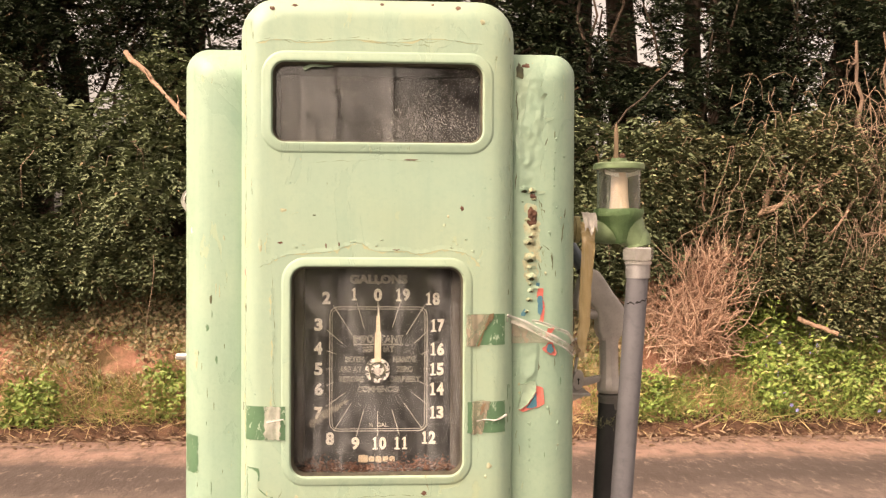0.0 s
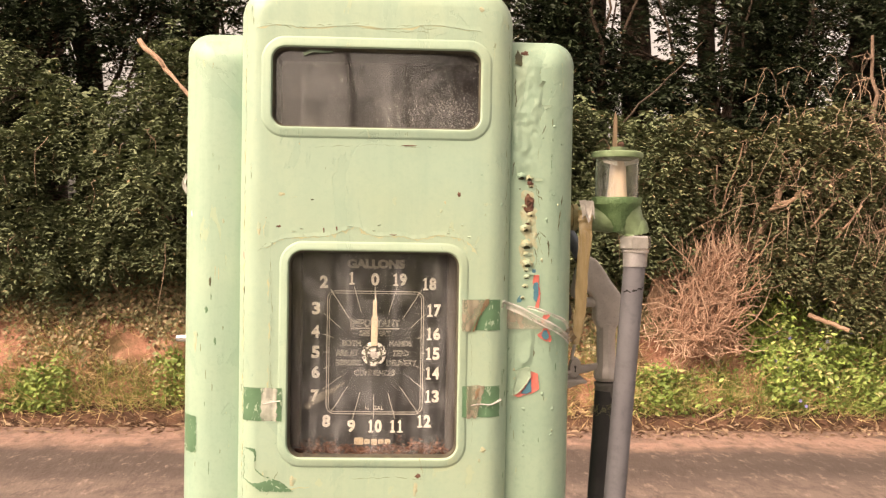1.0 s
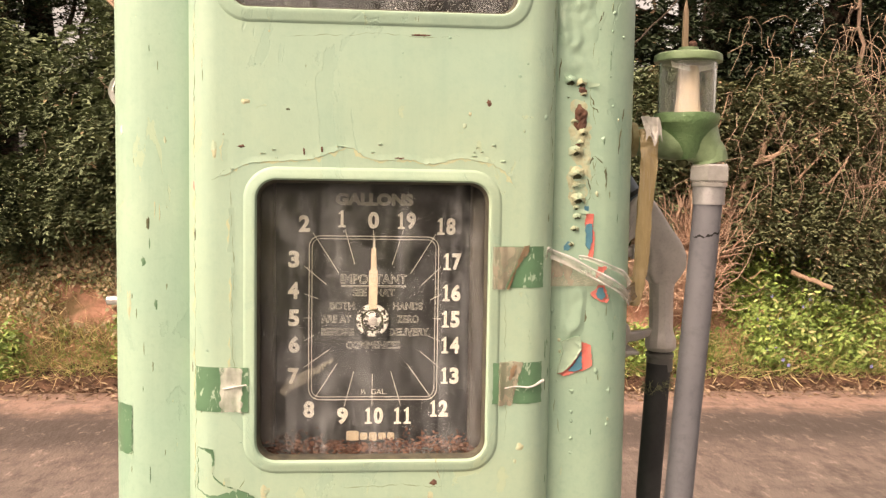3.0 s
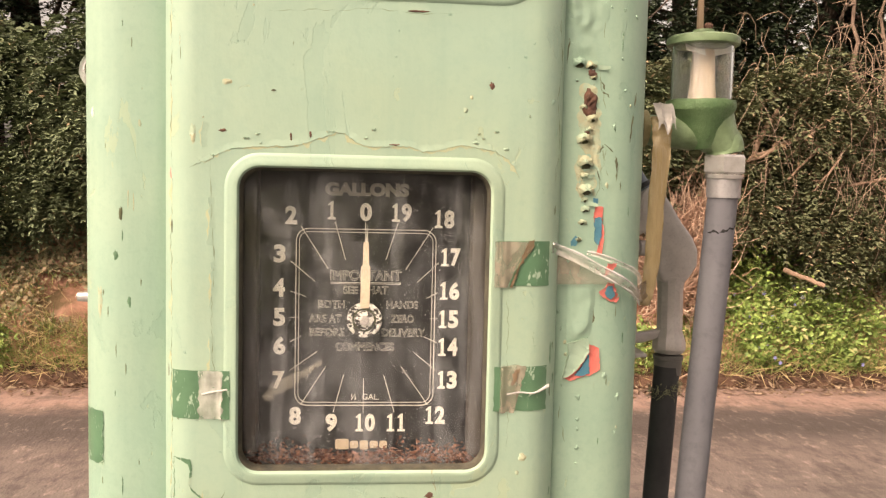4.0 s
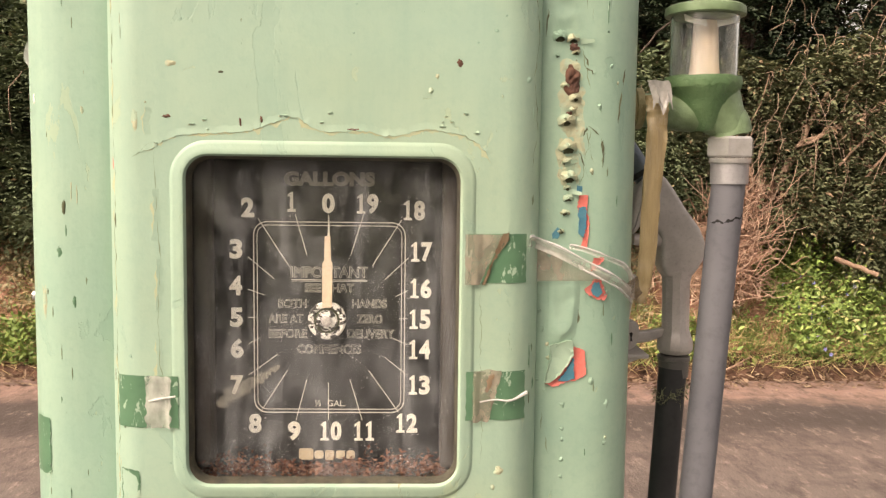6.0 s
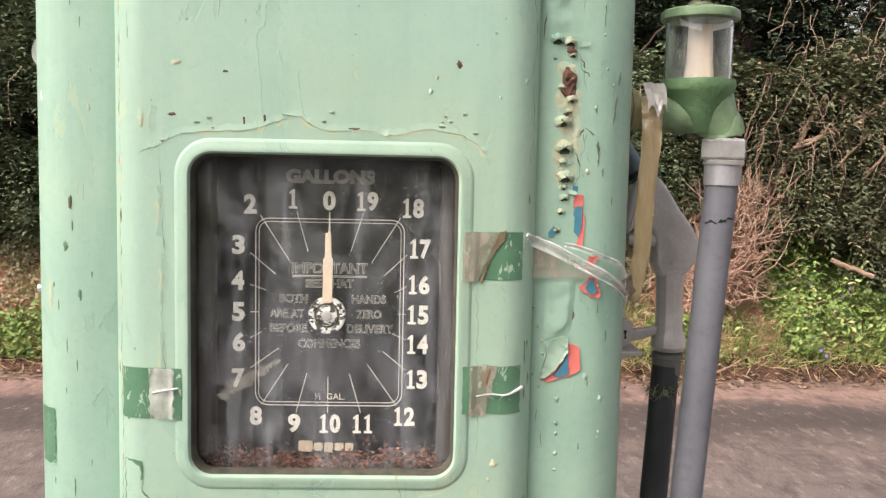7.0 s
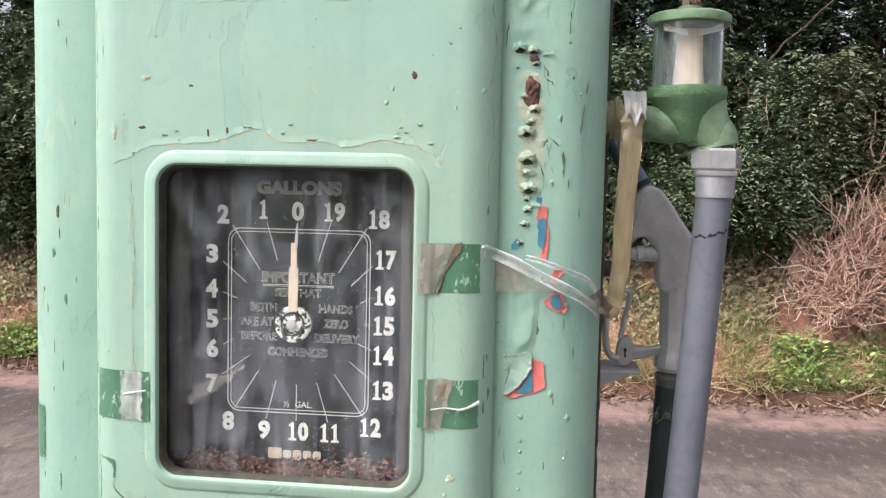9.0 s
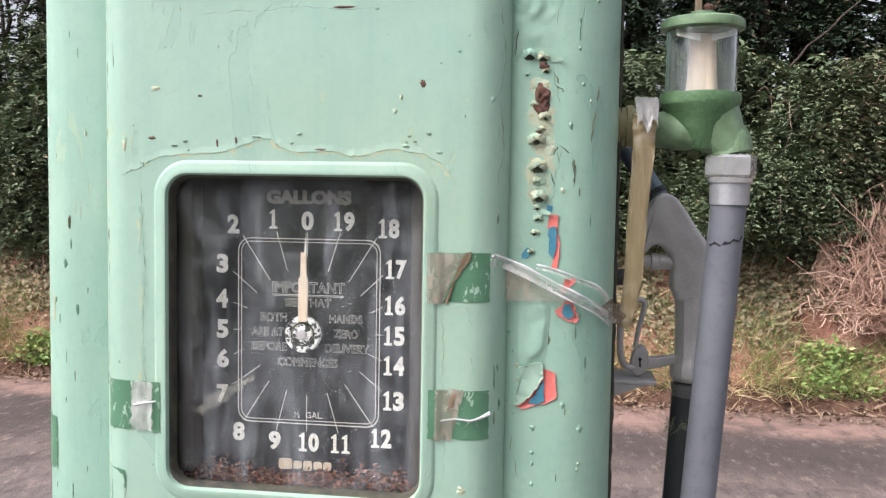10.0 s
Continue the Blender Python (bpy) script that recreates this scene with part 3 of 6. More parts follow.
def branch_thing(name, a, b, r0, r1, label, material, seed, forks=2, category="branch"):
    r = random.Random(seed)
    t = thing(name, a, label, category)
    pts = crooked(a, b, (Vector(b) - Vector(a)).length * 0.016, 9, seed)
    part("stem", tube(pts, [r0 + (r1 - r0) * i / 9 + r0 * 0.12 * r.uniform(-1, 1) for i in range(10)], 9), material, t)
    for k in range(forks):
        i = r.randint(3, 8)
        d = Vector((r.uniform(-1, 1), r.uniform(-0.6, 0.2), r.uniform(-0.3, 1))).normalized() * min(0.5, (Vector(b) - Vector(a)).length) * r.uniform(0.15, 0.4)
        part("twig", tube(crooked(pts[i], pts[i] + d, d.length * 0.06, 6, seed + k), [r1 * 0.9 * (1 - j / 8) for j in range(7)], 6), material, t)
    return t


branch_thing("dead_branch", (-2.46, 8.05, 3.36), (-1.84, 7.75, 2.72), 0.026, 0.014, "long bare dead branch leaning out of the trees", DEADWOOD, 3, 2)
branch_thing("dead_branch", (2.95, 8.05, 1.0), (3.58, 7.8, 2.36), 0.05, 0.016, "pale broken branch standing in the bank", DEADWOOD, 5, 4)
branch_thing("dead_branch", (3.28, 7.86, 1.86), (4.05, 7.7, 2.3), 0.018, 0.008, "pale broken branch reaching out of the hedge", DEADWOOD, 9, 3)
branch_thing("dead_branch", (3.9, 7.95, 1.62), (4.85, 7.6, 1.86), 0.02, 0.012, "pale dead branch lying in the hedge", DEADWOOD, 12, 2)
branch_thing("dead_branch", (3.75, 7.9, 1.35), (4.1, 7.65, 1.95), 0.016, 0.006, "thin forked dead branch", DEADWOOD, 14, 4)
branch_thing("dead_branch", (2.0, 8.0, 2.7), (2.66, 7.8, 3.42), 0.009, 0.005, "thin bare branch above the hedge", BARK, 17, 2)
branch_thing("dead_branch", (2.78, 8.0, 1.3), (3.02, 7.7, 2.5), 0.01, 0.005, "thin upright dead twig", DEADWOOD, 19, 2)
branch_thing("dead_branch", (-4.4, 7.8, 2.35), (-3.5, 7.55, 2.42), 0.014, 0.006, "thin bare twigs poking from the hedge", DEADWOOD, 21, 4)
branch_thing("fallen_log", (3.66, 7.72, 0.96), (3.98, 7.6, 0.83), 0.02, 0.022, "short pale log fallen among the plants", DEADWOOD, 23, 0, "log")
branch_thing("tree_stump", (3.08, 8.25, 0.9), (3.02, 8.15, 2.42), 0.14, 0.09, "broken brown tree stump wrapped in ivy", BARK, 25, 0, "stump")
branch_thing("tree_stump", (2.4, 8.1, 0.9), (2.38, 8.0, 2.25), 0.09, 0.05, "split weathered stump with a twisted top", DEADWOOD, 27, 3, "stump")
branch_thing("tree_stump", (2.93, 8.02, 0.8), (3.03, 7.98, 1.66), 0.12, 0.075, "pale bare stump above the dead bracken", DEADWOOD, 33, 3, "stump")
branch_thing("dead_branch", (3.3561, 7.84, 1.93), (3.9733, 7.7, 2.22), 0.016, 0.007, "pale broken branch reaching out of the hedge", DEADWOOD, 35, 3)
branch_thing("dead_branch", (3.70, 7.8, 1.75), (3.94, 7.7, 2.06), 0.013, 0.005, "thin forked dead branch", DEADWOOD, 37, 4)
branch_thing("dead_branch", (2.84, 7.9, 1.5), (2.80, 7.75, 2.3), 0.012, 0.006, "thin upright dead twig", TAN_TWIG, 39, 4)
branch_thing("dead_branch", (4.55, 8.2, 1.9), (4.42, 8.15, 3.6), 0.028, 0.014, "brown bare stem standing in the hedge", DARK_TWIG, 41, 5)
branch_thing("dead_branch", (4.95, 8.3, 1.9), (4.72, 8.2, 3.7), 0.022, 0.012, "brown bare stem standing in the hedge", DARK_TWIG, 43, 5)
branch_thing("dead_branch", (2.55, 7.28, 0.06), (2.85, 7.42, 0.16), 0.01, 0.006, "bare stick lying on the lane's edge", DEADWOOD, 29, 1)

# tangle of dry pinkish stems
r = random.Random(31)
bm = bmesh.new()
for k in range(1150):
    f = r.random()
    cx, cz = 2.56 + 0.34 * f + r.gauss(0, 0.17), 0.72 + 0.78 * f ** 1.2 + r.gauss(0, 0.07)
    a = Vector((cx, 7.94 + (cz - 1.0) * 0.35 + r.uniform(-0.3, 0.0), cz))
    d = Vector((r.gauss(0.10, 0.45), r.uniform(-0.25, 0.1), r.gauss(0.10, 0.35) + 0.45 * f * f)) * r.uniform(0.2, 0.55)
    sag = r.uniform(-0.1, 0.1)
    tube([a + d * t + Vector((0.02 * r.uniform(-1, 1), -0.06 * math.sin(3.1 * t), sag * math.sin(3.1 * t) + 0.015 * r.uniform(-1, 1))) for t in (0, 0.25, 0.5, 0.75, 1)], [0.0048, 0.0044, 0.0038, 0.003, 0.0016], 4, bm, (False, False))
n = 2600
f = rng.uniform(0, 1, n)
lx, lz = 2.54 + 0.3 * f + rng.normal(0, 0.19, n), 0.72 + 0.65 * f ** 1.3 + rng.normal(0, 0.09, n)
stuff("dead_bracken", (np.stack([lx, 7.98 + (lz - 1.0) * 0.35 + rng.uniform(-0.22, 0.05, n), lz], 1), np.stack([rng.normal(0.1, 0.7, n), rng.normal(-0.3, 0.4, n), rng.normal(-0.1, 0.8, n)], 1), rng.normal(0, 1, (n, 3)), rng.uniform(0.03, 0.13, n), rng.uniform(0.004, 0.014, n), BRACKEN), "matted pinkish dead bracken on the bank", "dead bracken")
tagged(link("dead_bramble_tangle", bm, BRACKEN), "tangle of dry pinkish bramble stems on the bank", "brambles", kind="stuff")
bm = bmesh.new()
for k in range(620):
    far_side = k < 460
    cx = (r.gauss(4.5, 0.3) if k % 3 else r.uniform(3.0, 4.9)) if far_side else r.choice([r.uniform(-5, 0), r.uniform(1.8, 4.2)])
    cz = r.triangular(1.3, 3.5, 1.7) if far_side else r.uniform(1.1, 2.6)
    a = Vector((cx, 8.0 + r.uniform(-0.3, 0.1) + max(0, cz - 2.4) * 0.4, cz))
    d = Vector((r.gauss(0.0, 0.35), r.uniform(-0.3, 0.1), r.gauss(-0.5, 0.5))) * r.uniform(0.3, 0.8) * (1 if far_side else 0.6)
    tube([a + d * t + Vector((0.03 * r.uniform(-1, 1), -0.08 * math.sin(3.1 * t), 0.1 * math.sin(3.1 * t) + 0.02 * r.uniform(-1, 1))) for t in (0, 0.25, 0.5, 0.75, 1)], [0.003, 0.0028, 0.0025, 0.002, 0.001], 4, bm, (False, False))
tagged(link("hanging_dead_twigs", bm, TAN_TWIG), "dry bare twigs hanging in the hedge", "twigs", kind="stuff")


# ---- evergreen hedge, shrub by shrub ----
def shrub_skin(x, z, low, high):
    """How far forward the hedge's face stands at x and height z."""
    return 7.95 + 0.36 * noise.noise((x * 0.9, z * 1.2, 3)) + 0.12 * noise.noise((x * 2.7, z * 3.1, 8)) + 0.22 * max(0, z - 2.2)


def shrub(at_x, half, low, high, count, seed, leaf=0.076, back=0.0, coat=None):
    g = np.random.default_rng(seed)
    foot = edge(at_x) + 1.2 + back if back > -5 else -8.4
    t = thing("evergreen_shrub", (at_x, foot, bank(at_x, foot)), "dense dark evergreen shrub overhanging the bank", "shrub", "hedge along the wood")
    x = at_x + half * g.uniform(-1.25, 1.25, count)
    z = low + (high - low) * g.beta(1.0, 1.35, count) * (1 + 0.35 * np.array([noise.noise((a * 1.1, 5, 2)) for a in x]))
    z += 0.16 * np.array([noise.noise((a * 2.1, 0, seed)) for a in x])
    lay = g.choice([0.0, 0.0, 0.14, 0.3, 0.55], count)
    y = np.array([shrub_skin(a, c, low, high) for a, c in zip(x, z)]) + back + lay + g.normal(0, 0.05, count)
    y += 0.55 * np.clip((low + 0.25 - z) / 0.25, 0, 1)
    hole = np.array([noise.noise((a * 2.6, b * 0.8, c * 3.0)) for a, b, c in zip(x, y, z)])
    keep = hole > (-0.4 if back == 0 else -0.16)
    p = np.stack([x, y, z], 1)[keep]
    n = len(p)
    out = np.stack([g.normal(0, 0.55, n), g.normal(-0.9, 0.3, n), g.normal(-0.05, 0.25, n)], 1)
    B, Wy, U, L = sprays(g, p, out, 0.5, 14, 0.25, leaf)
    ob = leaves("foliage", B, Wy, U, L, L * 0.4, coat or YEW)
    ob.parent, ob.matrix_parent_inverse = t, t.matrix_basis.inverted()
    r = random.Random(seed)
    for k in range(5):
        a = Vector((at_x + r.uniform(-0.3, 0.3), foot, bank(at_x, foot) - 0.05))
        b = Vector((at_x + half * r.uniform(-0.9, 0.9), 8.2 + back + r.uniform(-0.1, 0.5), high * r.uniform(0.7, 0.98)))
        part("stem", tube(crooked(a, b, 0.09, 8, seed + k), [0.045 * (1 - i / 10) for i in range(9)], 7), BARK, t)
    return t


for at_x, half, low, high, count in ((-8.0, 0.8, 1.1, 3.0, 1300), (-6.6, 0.8, 1.1, 3.3, 1900), (-5.3, 0.75, 1.1, 3.0, 2700), (-4.0, 0.75, 0.98, 3.3, 3900), (-2.8, 0.7, 1.15, 3.0, 3900), (-1.6, 0.65, 1.3, 3.2, 2000), (-0.4, 0.65, 1.2, 3.2, 1000), (0.8, 0.65, 1.25, 2.9, 2600),
                                    (1.9, 0.6, 1.2, 2.85, 3300), (2.8, 0.5, 1.62, 2.8, 2000), (3.7, 0.55, 1.1, 2.75, 2800), (4.6, 0.55, 0.68, 2.6, 3000), (5.6, 0.6, 0.8, 2.9, 2200), (6.8, 0.7, 0.9, 3.0, 1500), (8.0, 0.8, 1.0, 3.1, 1200)):
    shrub(at_x, half, low, high, count, int(140 + at_x * 10), coat=MIXED_LEAF if 2.5 < at_x < 6 else LIGHT_LEAF if at_x < 2.5 else MID_LEAF)
# back row in the near-black coat, which paints shade above the front shrubs
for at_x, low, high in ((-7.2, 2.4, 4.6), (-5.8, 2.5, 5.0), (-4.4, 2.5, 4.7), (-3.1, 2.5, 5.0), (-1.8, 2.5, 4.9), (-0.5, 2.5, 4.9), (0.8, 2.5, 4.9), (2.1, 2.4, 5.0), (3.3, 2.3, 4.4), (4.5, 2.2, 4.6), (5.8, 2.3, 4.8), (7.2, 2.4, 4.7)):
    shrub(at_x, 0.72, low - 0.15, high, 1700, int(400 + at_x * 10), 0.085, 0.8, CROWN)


# ---- trees of the wood ----
def tree(x, y, r0, tall, lean, seed, count, low=2.3, spread=1.3):
    g = np.random.default_rng(seed)
    r = random.Random(seed)
    z0 = bank(x, y) - 0.1
    t = thing("tree", (x, y, z0), "tall dark conifer with bare lower trunk in the wood", "tree", "trees of the wood")
    top = Vector((x + lean, y + 0.2, tall))
    pts = crooked((x, y, z0), top, 0.07, 10, seed)
    part("trunk", tube(pts, [r0 * (1.25 if i == 0 else 1 - 0.07 * i) for i in range(11)], 12), BARK, t)
    at, out = [], []
    for k in range(13):
        f = r.uniform(0.18, 0.98)
        a = Vector((x, y, z0)).lerp(top, f)
        ang = r.uniform(0, 6.28)
        long = spread * (1.25 - 0.6 * f) * r.uniform(0.6, 1.2)
        b = a + Vector((math.cos(ang) * long, math.sin(ang) * long * 0.8, r.uniform(-0.4, 0.35)))
        limb = crooked(a, b, 0.08, 6, seed * 31 + k)
        part("limb", tube(limb, [r0 * 0.22 * (1 - i / 7.5) for i in range(7)], 6), BARK, t)
        if f > 0.3:
            for j in range(count // 11):
                q = limb[r.randint(1, 6)]
                at.append(q + Vector((r.gauss(0, 0.2), r.gauss(0, 0.2), r.gauss(-0.12, 0.2))))
                out.append((math.cos(ang) + r.gauss(0, 0.6), math.sin(ang) + r.gauss(0, 0.6), r.gauss(-0.3, 0.3)))
    at = np.array([tuple(v) for v in at])
    B, Wy, U, L = sprays(g, at, np.array(out), 0.8, 14, 0.34, 0.085)
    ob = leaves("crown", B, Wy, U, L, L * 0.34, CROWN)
    ob.parent, ob.matrix_parent_inverse = t, t.matrix_basis.inverted()
    return t


for k, (x, y, r0, tall, lean) in enumerate(((-7.4, 9.8, 0.2, 8, 0.2), (-6.1, 10.6, 0.22, 8.5, -0.3), (-5.0, 9.6, 0.17, 8, 0.3), (-4.2, 10.2, 0.22, 9, -0.2), (-3.3, 9.4, 0.16, 8, -0.6), (-2.4, 10.0, 0.24, 9, 0.1), (-1.3, 9.6, 0.2, 8.5, 0.2),
                                            (-0.2, 10.3, 0.2, 9, 0), (0.9, 9.8, 0.2, 8.5, 0.2), (1.75, 9.5, 0.2, 8, 0.1), (2.25, 10.4, 0.2, 9, 0.0), (2.65, 10.1, 0.22, 9, 0), (3.35, 9.6, 0.13, 8, 0.1), (4.05, 10.2, 0.24, 9, 0.1), (4.75, 9.7, 0.13, 7.5, 0.8),
                                            (5.5, 10.1, 0.2, 8.5, 0), (6.5, 9.8, 0.2, 8, 0.2), (7.6, 10.2, 0.2, 8, 0), (-5.6, 12.6, 0.25, 9, 0.2), (-3.0, 12.9, 0.25, 9, 0), (-0.6, 12.6, 0.25, 9, 0), (2.2, 12.8, 0.26, 9, 0), (4.9, 12.6, 0.26, 9, 0), (7.4, 12.8, 0.25, 9, 0))):
    tree(x, y, r0, tall, lean, 200 + k, 900 if y < 12 else 700)


# ---- wood on the near side of the lane, seen in the glass ----
for k, (x, y, r0, tall, lean) in enumerate(((-9.5, -9.5, 0.25, 10, 0.2), (-6.6, -10.5, 0.22, 11, -0.3), (-4.2, -9.2, 0.25, 10, 0.2), (-2.2, -9.4, 0.25, 11, 0.1), (-0.75, -10.6, 0.06, 9, -0.2), (-0.1, -10.0, 0.05, 9, 0.1), (0.81, -8.8, 0.36, 11, 0), (2.0, -10.8, 0.24, 11, 0), (3.9, -9.4, 0.22, 10, 0.3), (6.4, -10.2, 0.25, 11, -0.2), (9.2, -9.6, 0.25, 10, 0.1))):
    tree(x, y, r0, tall, lean, 500 + k, 520 if abs(x) > 0.78 else 26, spread=1.5 if abs(x) > 3 else 0.75)
for k, x in enumerate((-9, -6.6, -4.2, -1.8, 0.6, 3.0, 5.4, 7.8)):
    shrub(x, 1.25, 0.1, 2.3, 520, 700 + k, 0.09, -16.6)


# ---- the petrol pump ----
RUST_EDGE = plain_mat("dark_rusted_seam", (0.03, 0.028, 0.022), (0.10, 0.09, 0.06), 80, 0.9, bump=0.8, dist=0.003)
CX, YF, YC, YB = -0.025, 1.197, 1.226, 1.565
DIAL_Y = 1.245
FRONT_HW, TOP, FOOT = 0.191, 2.005, 0.12
SIDE = (0.2775, 0.2875)  # half widths to either side
WIN = (CX, 1.857, 0.1445, 0.055, 0.018)
FACE = (CX, 1.487, 0.1185, 0.1445, 0.02)


def rounded(over, r):
    return 0.0 if over <= 0 else r - math.sqrt(max(0.0, r * r - min(over, r) ** 2))


def front_y(x, z=1.0):
    """Depth of the front panel's skin, rounded off towards its sides and top."""
    return YF + max(rounded(abs(x - CX) - (FRONT_HW - 0.034), 0.034), rounded(z - (TOP - 0.034), 0.034))


def column_y(x, z=1.0):
    """Depth of a side column's skin."""
    return YC + max(rounded(abs(x - CX) - (SIDE[x > CX] - 0.052), 0.052), rounded(z - (1.942 - 0.052), 0.052))


def shell(cx, cz, hw, hh, r_corner, y0, y1, r_edge, holes=(), bm=None):
    """A pressed-steel shell: rounded front edges, open holes in its face, a plain back."""
    bm = bm or bmesh.new()
    rings = []
    for k in range(8):
        a = math.pi / 2 * k / 7
        d = r_edge * (1 - math.sin(a))
        rings.append([(x, y0 + r_edge * (1 - math.cos(a)), z) for x, z in rrect(cx, cz, hw - d, hh - d, r_corner - d * 0.6, 9)])
    rings.append([(x, y1, z) for x, z in rrect(cx, cz, hw, hh, r_corner, 9)])
    loft(rings, bm, (False, True))
    bm.verts.ensure_lookup_table()
    bm.edges.ensure_lookup_table()
    rim = [e for e in bm.edges if len(e.link_faces) == 1]
    for hx, hz, hhw, hhh, hr in holes:
        vs = [bm.verts.new((x, y0, z)) for x, z in rrect(hx, hz, hhw, hhh, hr, 7)]
        rim += [bm.edges.new((vs[i], vs[(i + 1) % len(vs)])) for i in range(len(vs))]
    bmesh.ops.triangle_fill(bm, use_beauty=True, use_dissolve=False, edges=rim, normal=(0, -1, 0))
    return fix(bm)


def trim(hole, profile):
    """A pressed rim round an opening: profile rows of (outward offset, depth)."""
    cx, cz, hw, hh, r = hole
    rings = [[(x, y, z) for x, z in rrect(cx, cz, hw + d, hh + d, max(0.004, r + d), 9)] for d, y in profile]
    return fix(loft(rings, None, (False, False)))


def letters(body, bold=0.0, outline=0.0):
    """Built-in lettering as a bmesh in its own plane."""
    c = bpy.data.curves.new("lettering", "FONT")
    c.body, c.size, c.offset, c.resolution_u = body, 0.1, bold, 4
    if outline:
        c.fill_mode, c.bevel_depth, c.bevel_resolution = "NONE", outline, 0
    else:
        c.extrude = 0.001
    ob = new("lettering", c)
    bpy.context.view_layer.update()
    me = bpy.data.meshes.new_from_object(ob.evaluated_get(bpy.context.evaluated_depsgraph_get()))
    bpy.data.objects.remove(ob)
    bpy.data.curves.remove(c)
    bm = bmesh.new()
    bm.from_mesh(me)
    bpy.data.meshes.remove(me)
    return bm


def fitted(bm, at, wide, high, deep=0.0004):
    """Brings lettering to its size, upright and facing the viewer."""
    lo = Vector([min(v.co[i] for v in bm.verts) for i in range(3)])
    hi = Vector([max(v.co[i] for v in bm.verts) for i in range(3)])
    for v in bm.verts:
        f = [(v.co[i] - lo[i]) / max(1e-9, hi[i] - lo[i]) for i in range(3)]
        v.co = Vector((at[0] + (f[0] - 0.5) * wide, at[1] - 0.0002 - f[2] * deep, at[2] + (f[1] - 0.5) * high))
    return bm


def text_part(name, body, size, at, material, parent, wide, bold=0.0, outline=0.0, label=""):
    return part(name, fitted(letters(body, bold, outline), at, wide, size), material, parent, label, smooth=0)


def figure(body, at, material, parent):
    """A slab-serif dial figure; ones get a flag and a foot."""
    bm = bmesh.new()
    h, cell = 0.0182, 0.0112
    for i, ch in enumerate(body):
        x = at[0] + (i - (len(body) - 1) / 2) * cell * (0.95 if "1" in body else 1.0)
        if ch == "1":
            one = slab([(x + u * 0.0108, at[2] + v * h) for u, v in ((-0.36, -0.5), (0.36, -0.5), (0.36, -0.385), (0.14, -0.36), (0.14, 0.5), (-0.02, 0.5), (-0.34, 0.34), (-0.34, 0.25), (-0.14, 0.29), (-0.14, -0.36), (-0.36, -0.385))], at[1] - 0.0006, at[1] - 0.0002)
        else:
            one = fitted(letters(ch, 0.0045), (x, at[1], at[2]), 0.0102 if len(body) > 1 else 0.0118, h)
        tmp = bpy.data.meshes.new("glyph")
        one.to_mesh(tmp)
        one.free()
        bm.from_mesh(tmp)
        bpy.data.meshes.remove(tmp)
    return part("figure", bm, material, parent, smooth=0)


def sheet(us, vs, place, thick=0.0004, bm=None):
    """A thin bent sheet over a grid, place(u, v) giving its points, with an under side."""
    bm = bm or bmesh.new()
    g = [[bm.verts.new(place(u, v)) for u in us] for v in vs]
    for j in range(len(vs) - 1):
        for i in range(len(us) - 1):
            bm.faces.new((g[j][i], g[j][i + 1], g[j + 1][i + 1], g[j + 1][i]))
    return bm


def steps(a, b, n):
    return [a + (b - a) * i / n for i in range(n + 1)]


pump = thing("petrol_pump", (CX, 1.38, 0.1), "tall old petrol pump in peeling pale green paint", "petrol pump")
concrete = plain_mat("grey_concrete", (0.30, 0.28, 0.26), (0.40, 0.38, 0.35), 12, 0.9, bump=0.5, dist=0.004)
tagged(link("concrete_plinth", box(CX - 0.42, CX + 0.42, 1.05, 1.72, -0.05, 0.1, 0.015), concrete), "low grey concrete plinth under the petrol pump", "plinth")
part("base_skirt", box(CX - 0.26, CX + 0.26, YF + 0.03, YB - 0.02, 0.1, 0.16, 0.006), GREEN_COL, pump)
front = part("front_panel", shell(CX, (TOP + FOOT) / 2, FRONT_HW, (TOP - FOOT) / 2, 0.052, YF, YB, 0.034, (WIN, FACE)), GREEN, pump, "pale green front panel with cracked paint")
for s, name in ((-1, "left"), (1, "right")):
    a, b = CX + s * 0.15, CX + s * SIDE[s > 0]
    part("side_column", shell((a + b) / 2, (1.942 + FOOT) / 2, abs(b - a) / 2, (1.942 - FOOT) / 2, 0.034, YC, YB - 0.006, 0.052), GREEN_COL, pump,
         "blistered and peeling side column" if s > 0 else "")
    edge_x = CX + s * SIDE[s > 0]
    part("side_door", box(min(edge_x - s * 0.001, edge_x + s * 0.004), max(edge_x - s * 0.001, edge_x + s * 0.004), 1.315, 1.53, 0.3, 1.885, 0.0015), GREEN_COL, pump, "rust-edged side door")
    rough_edge = tube([(edge_x + s * 0.0015, 1.305 + 0.002 * noise.noise((z * 30, s, 0)), z) for z in [0.3 + 0.012 * i for i in range(133)]], [0.0032 + 0.0022 * noise.noise((i * 0.7, s, 3)) for i in range(133)], 6)
    part("rusty_edge", rough_edge, RUST_EDGE, pump, "dark rusted seam")

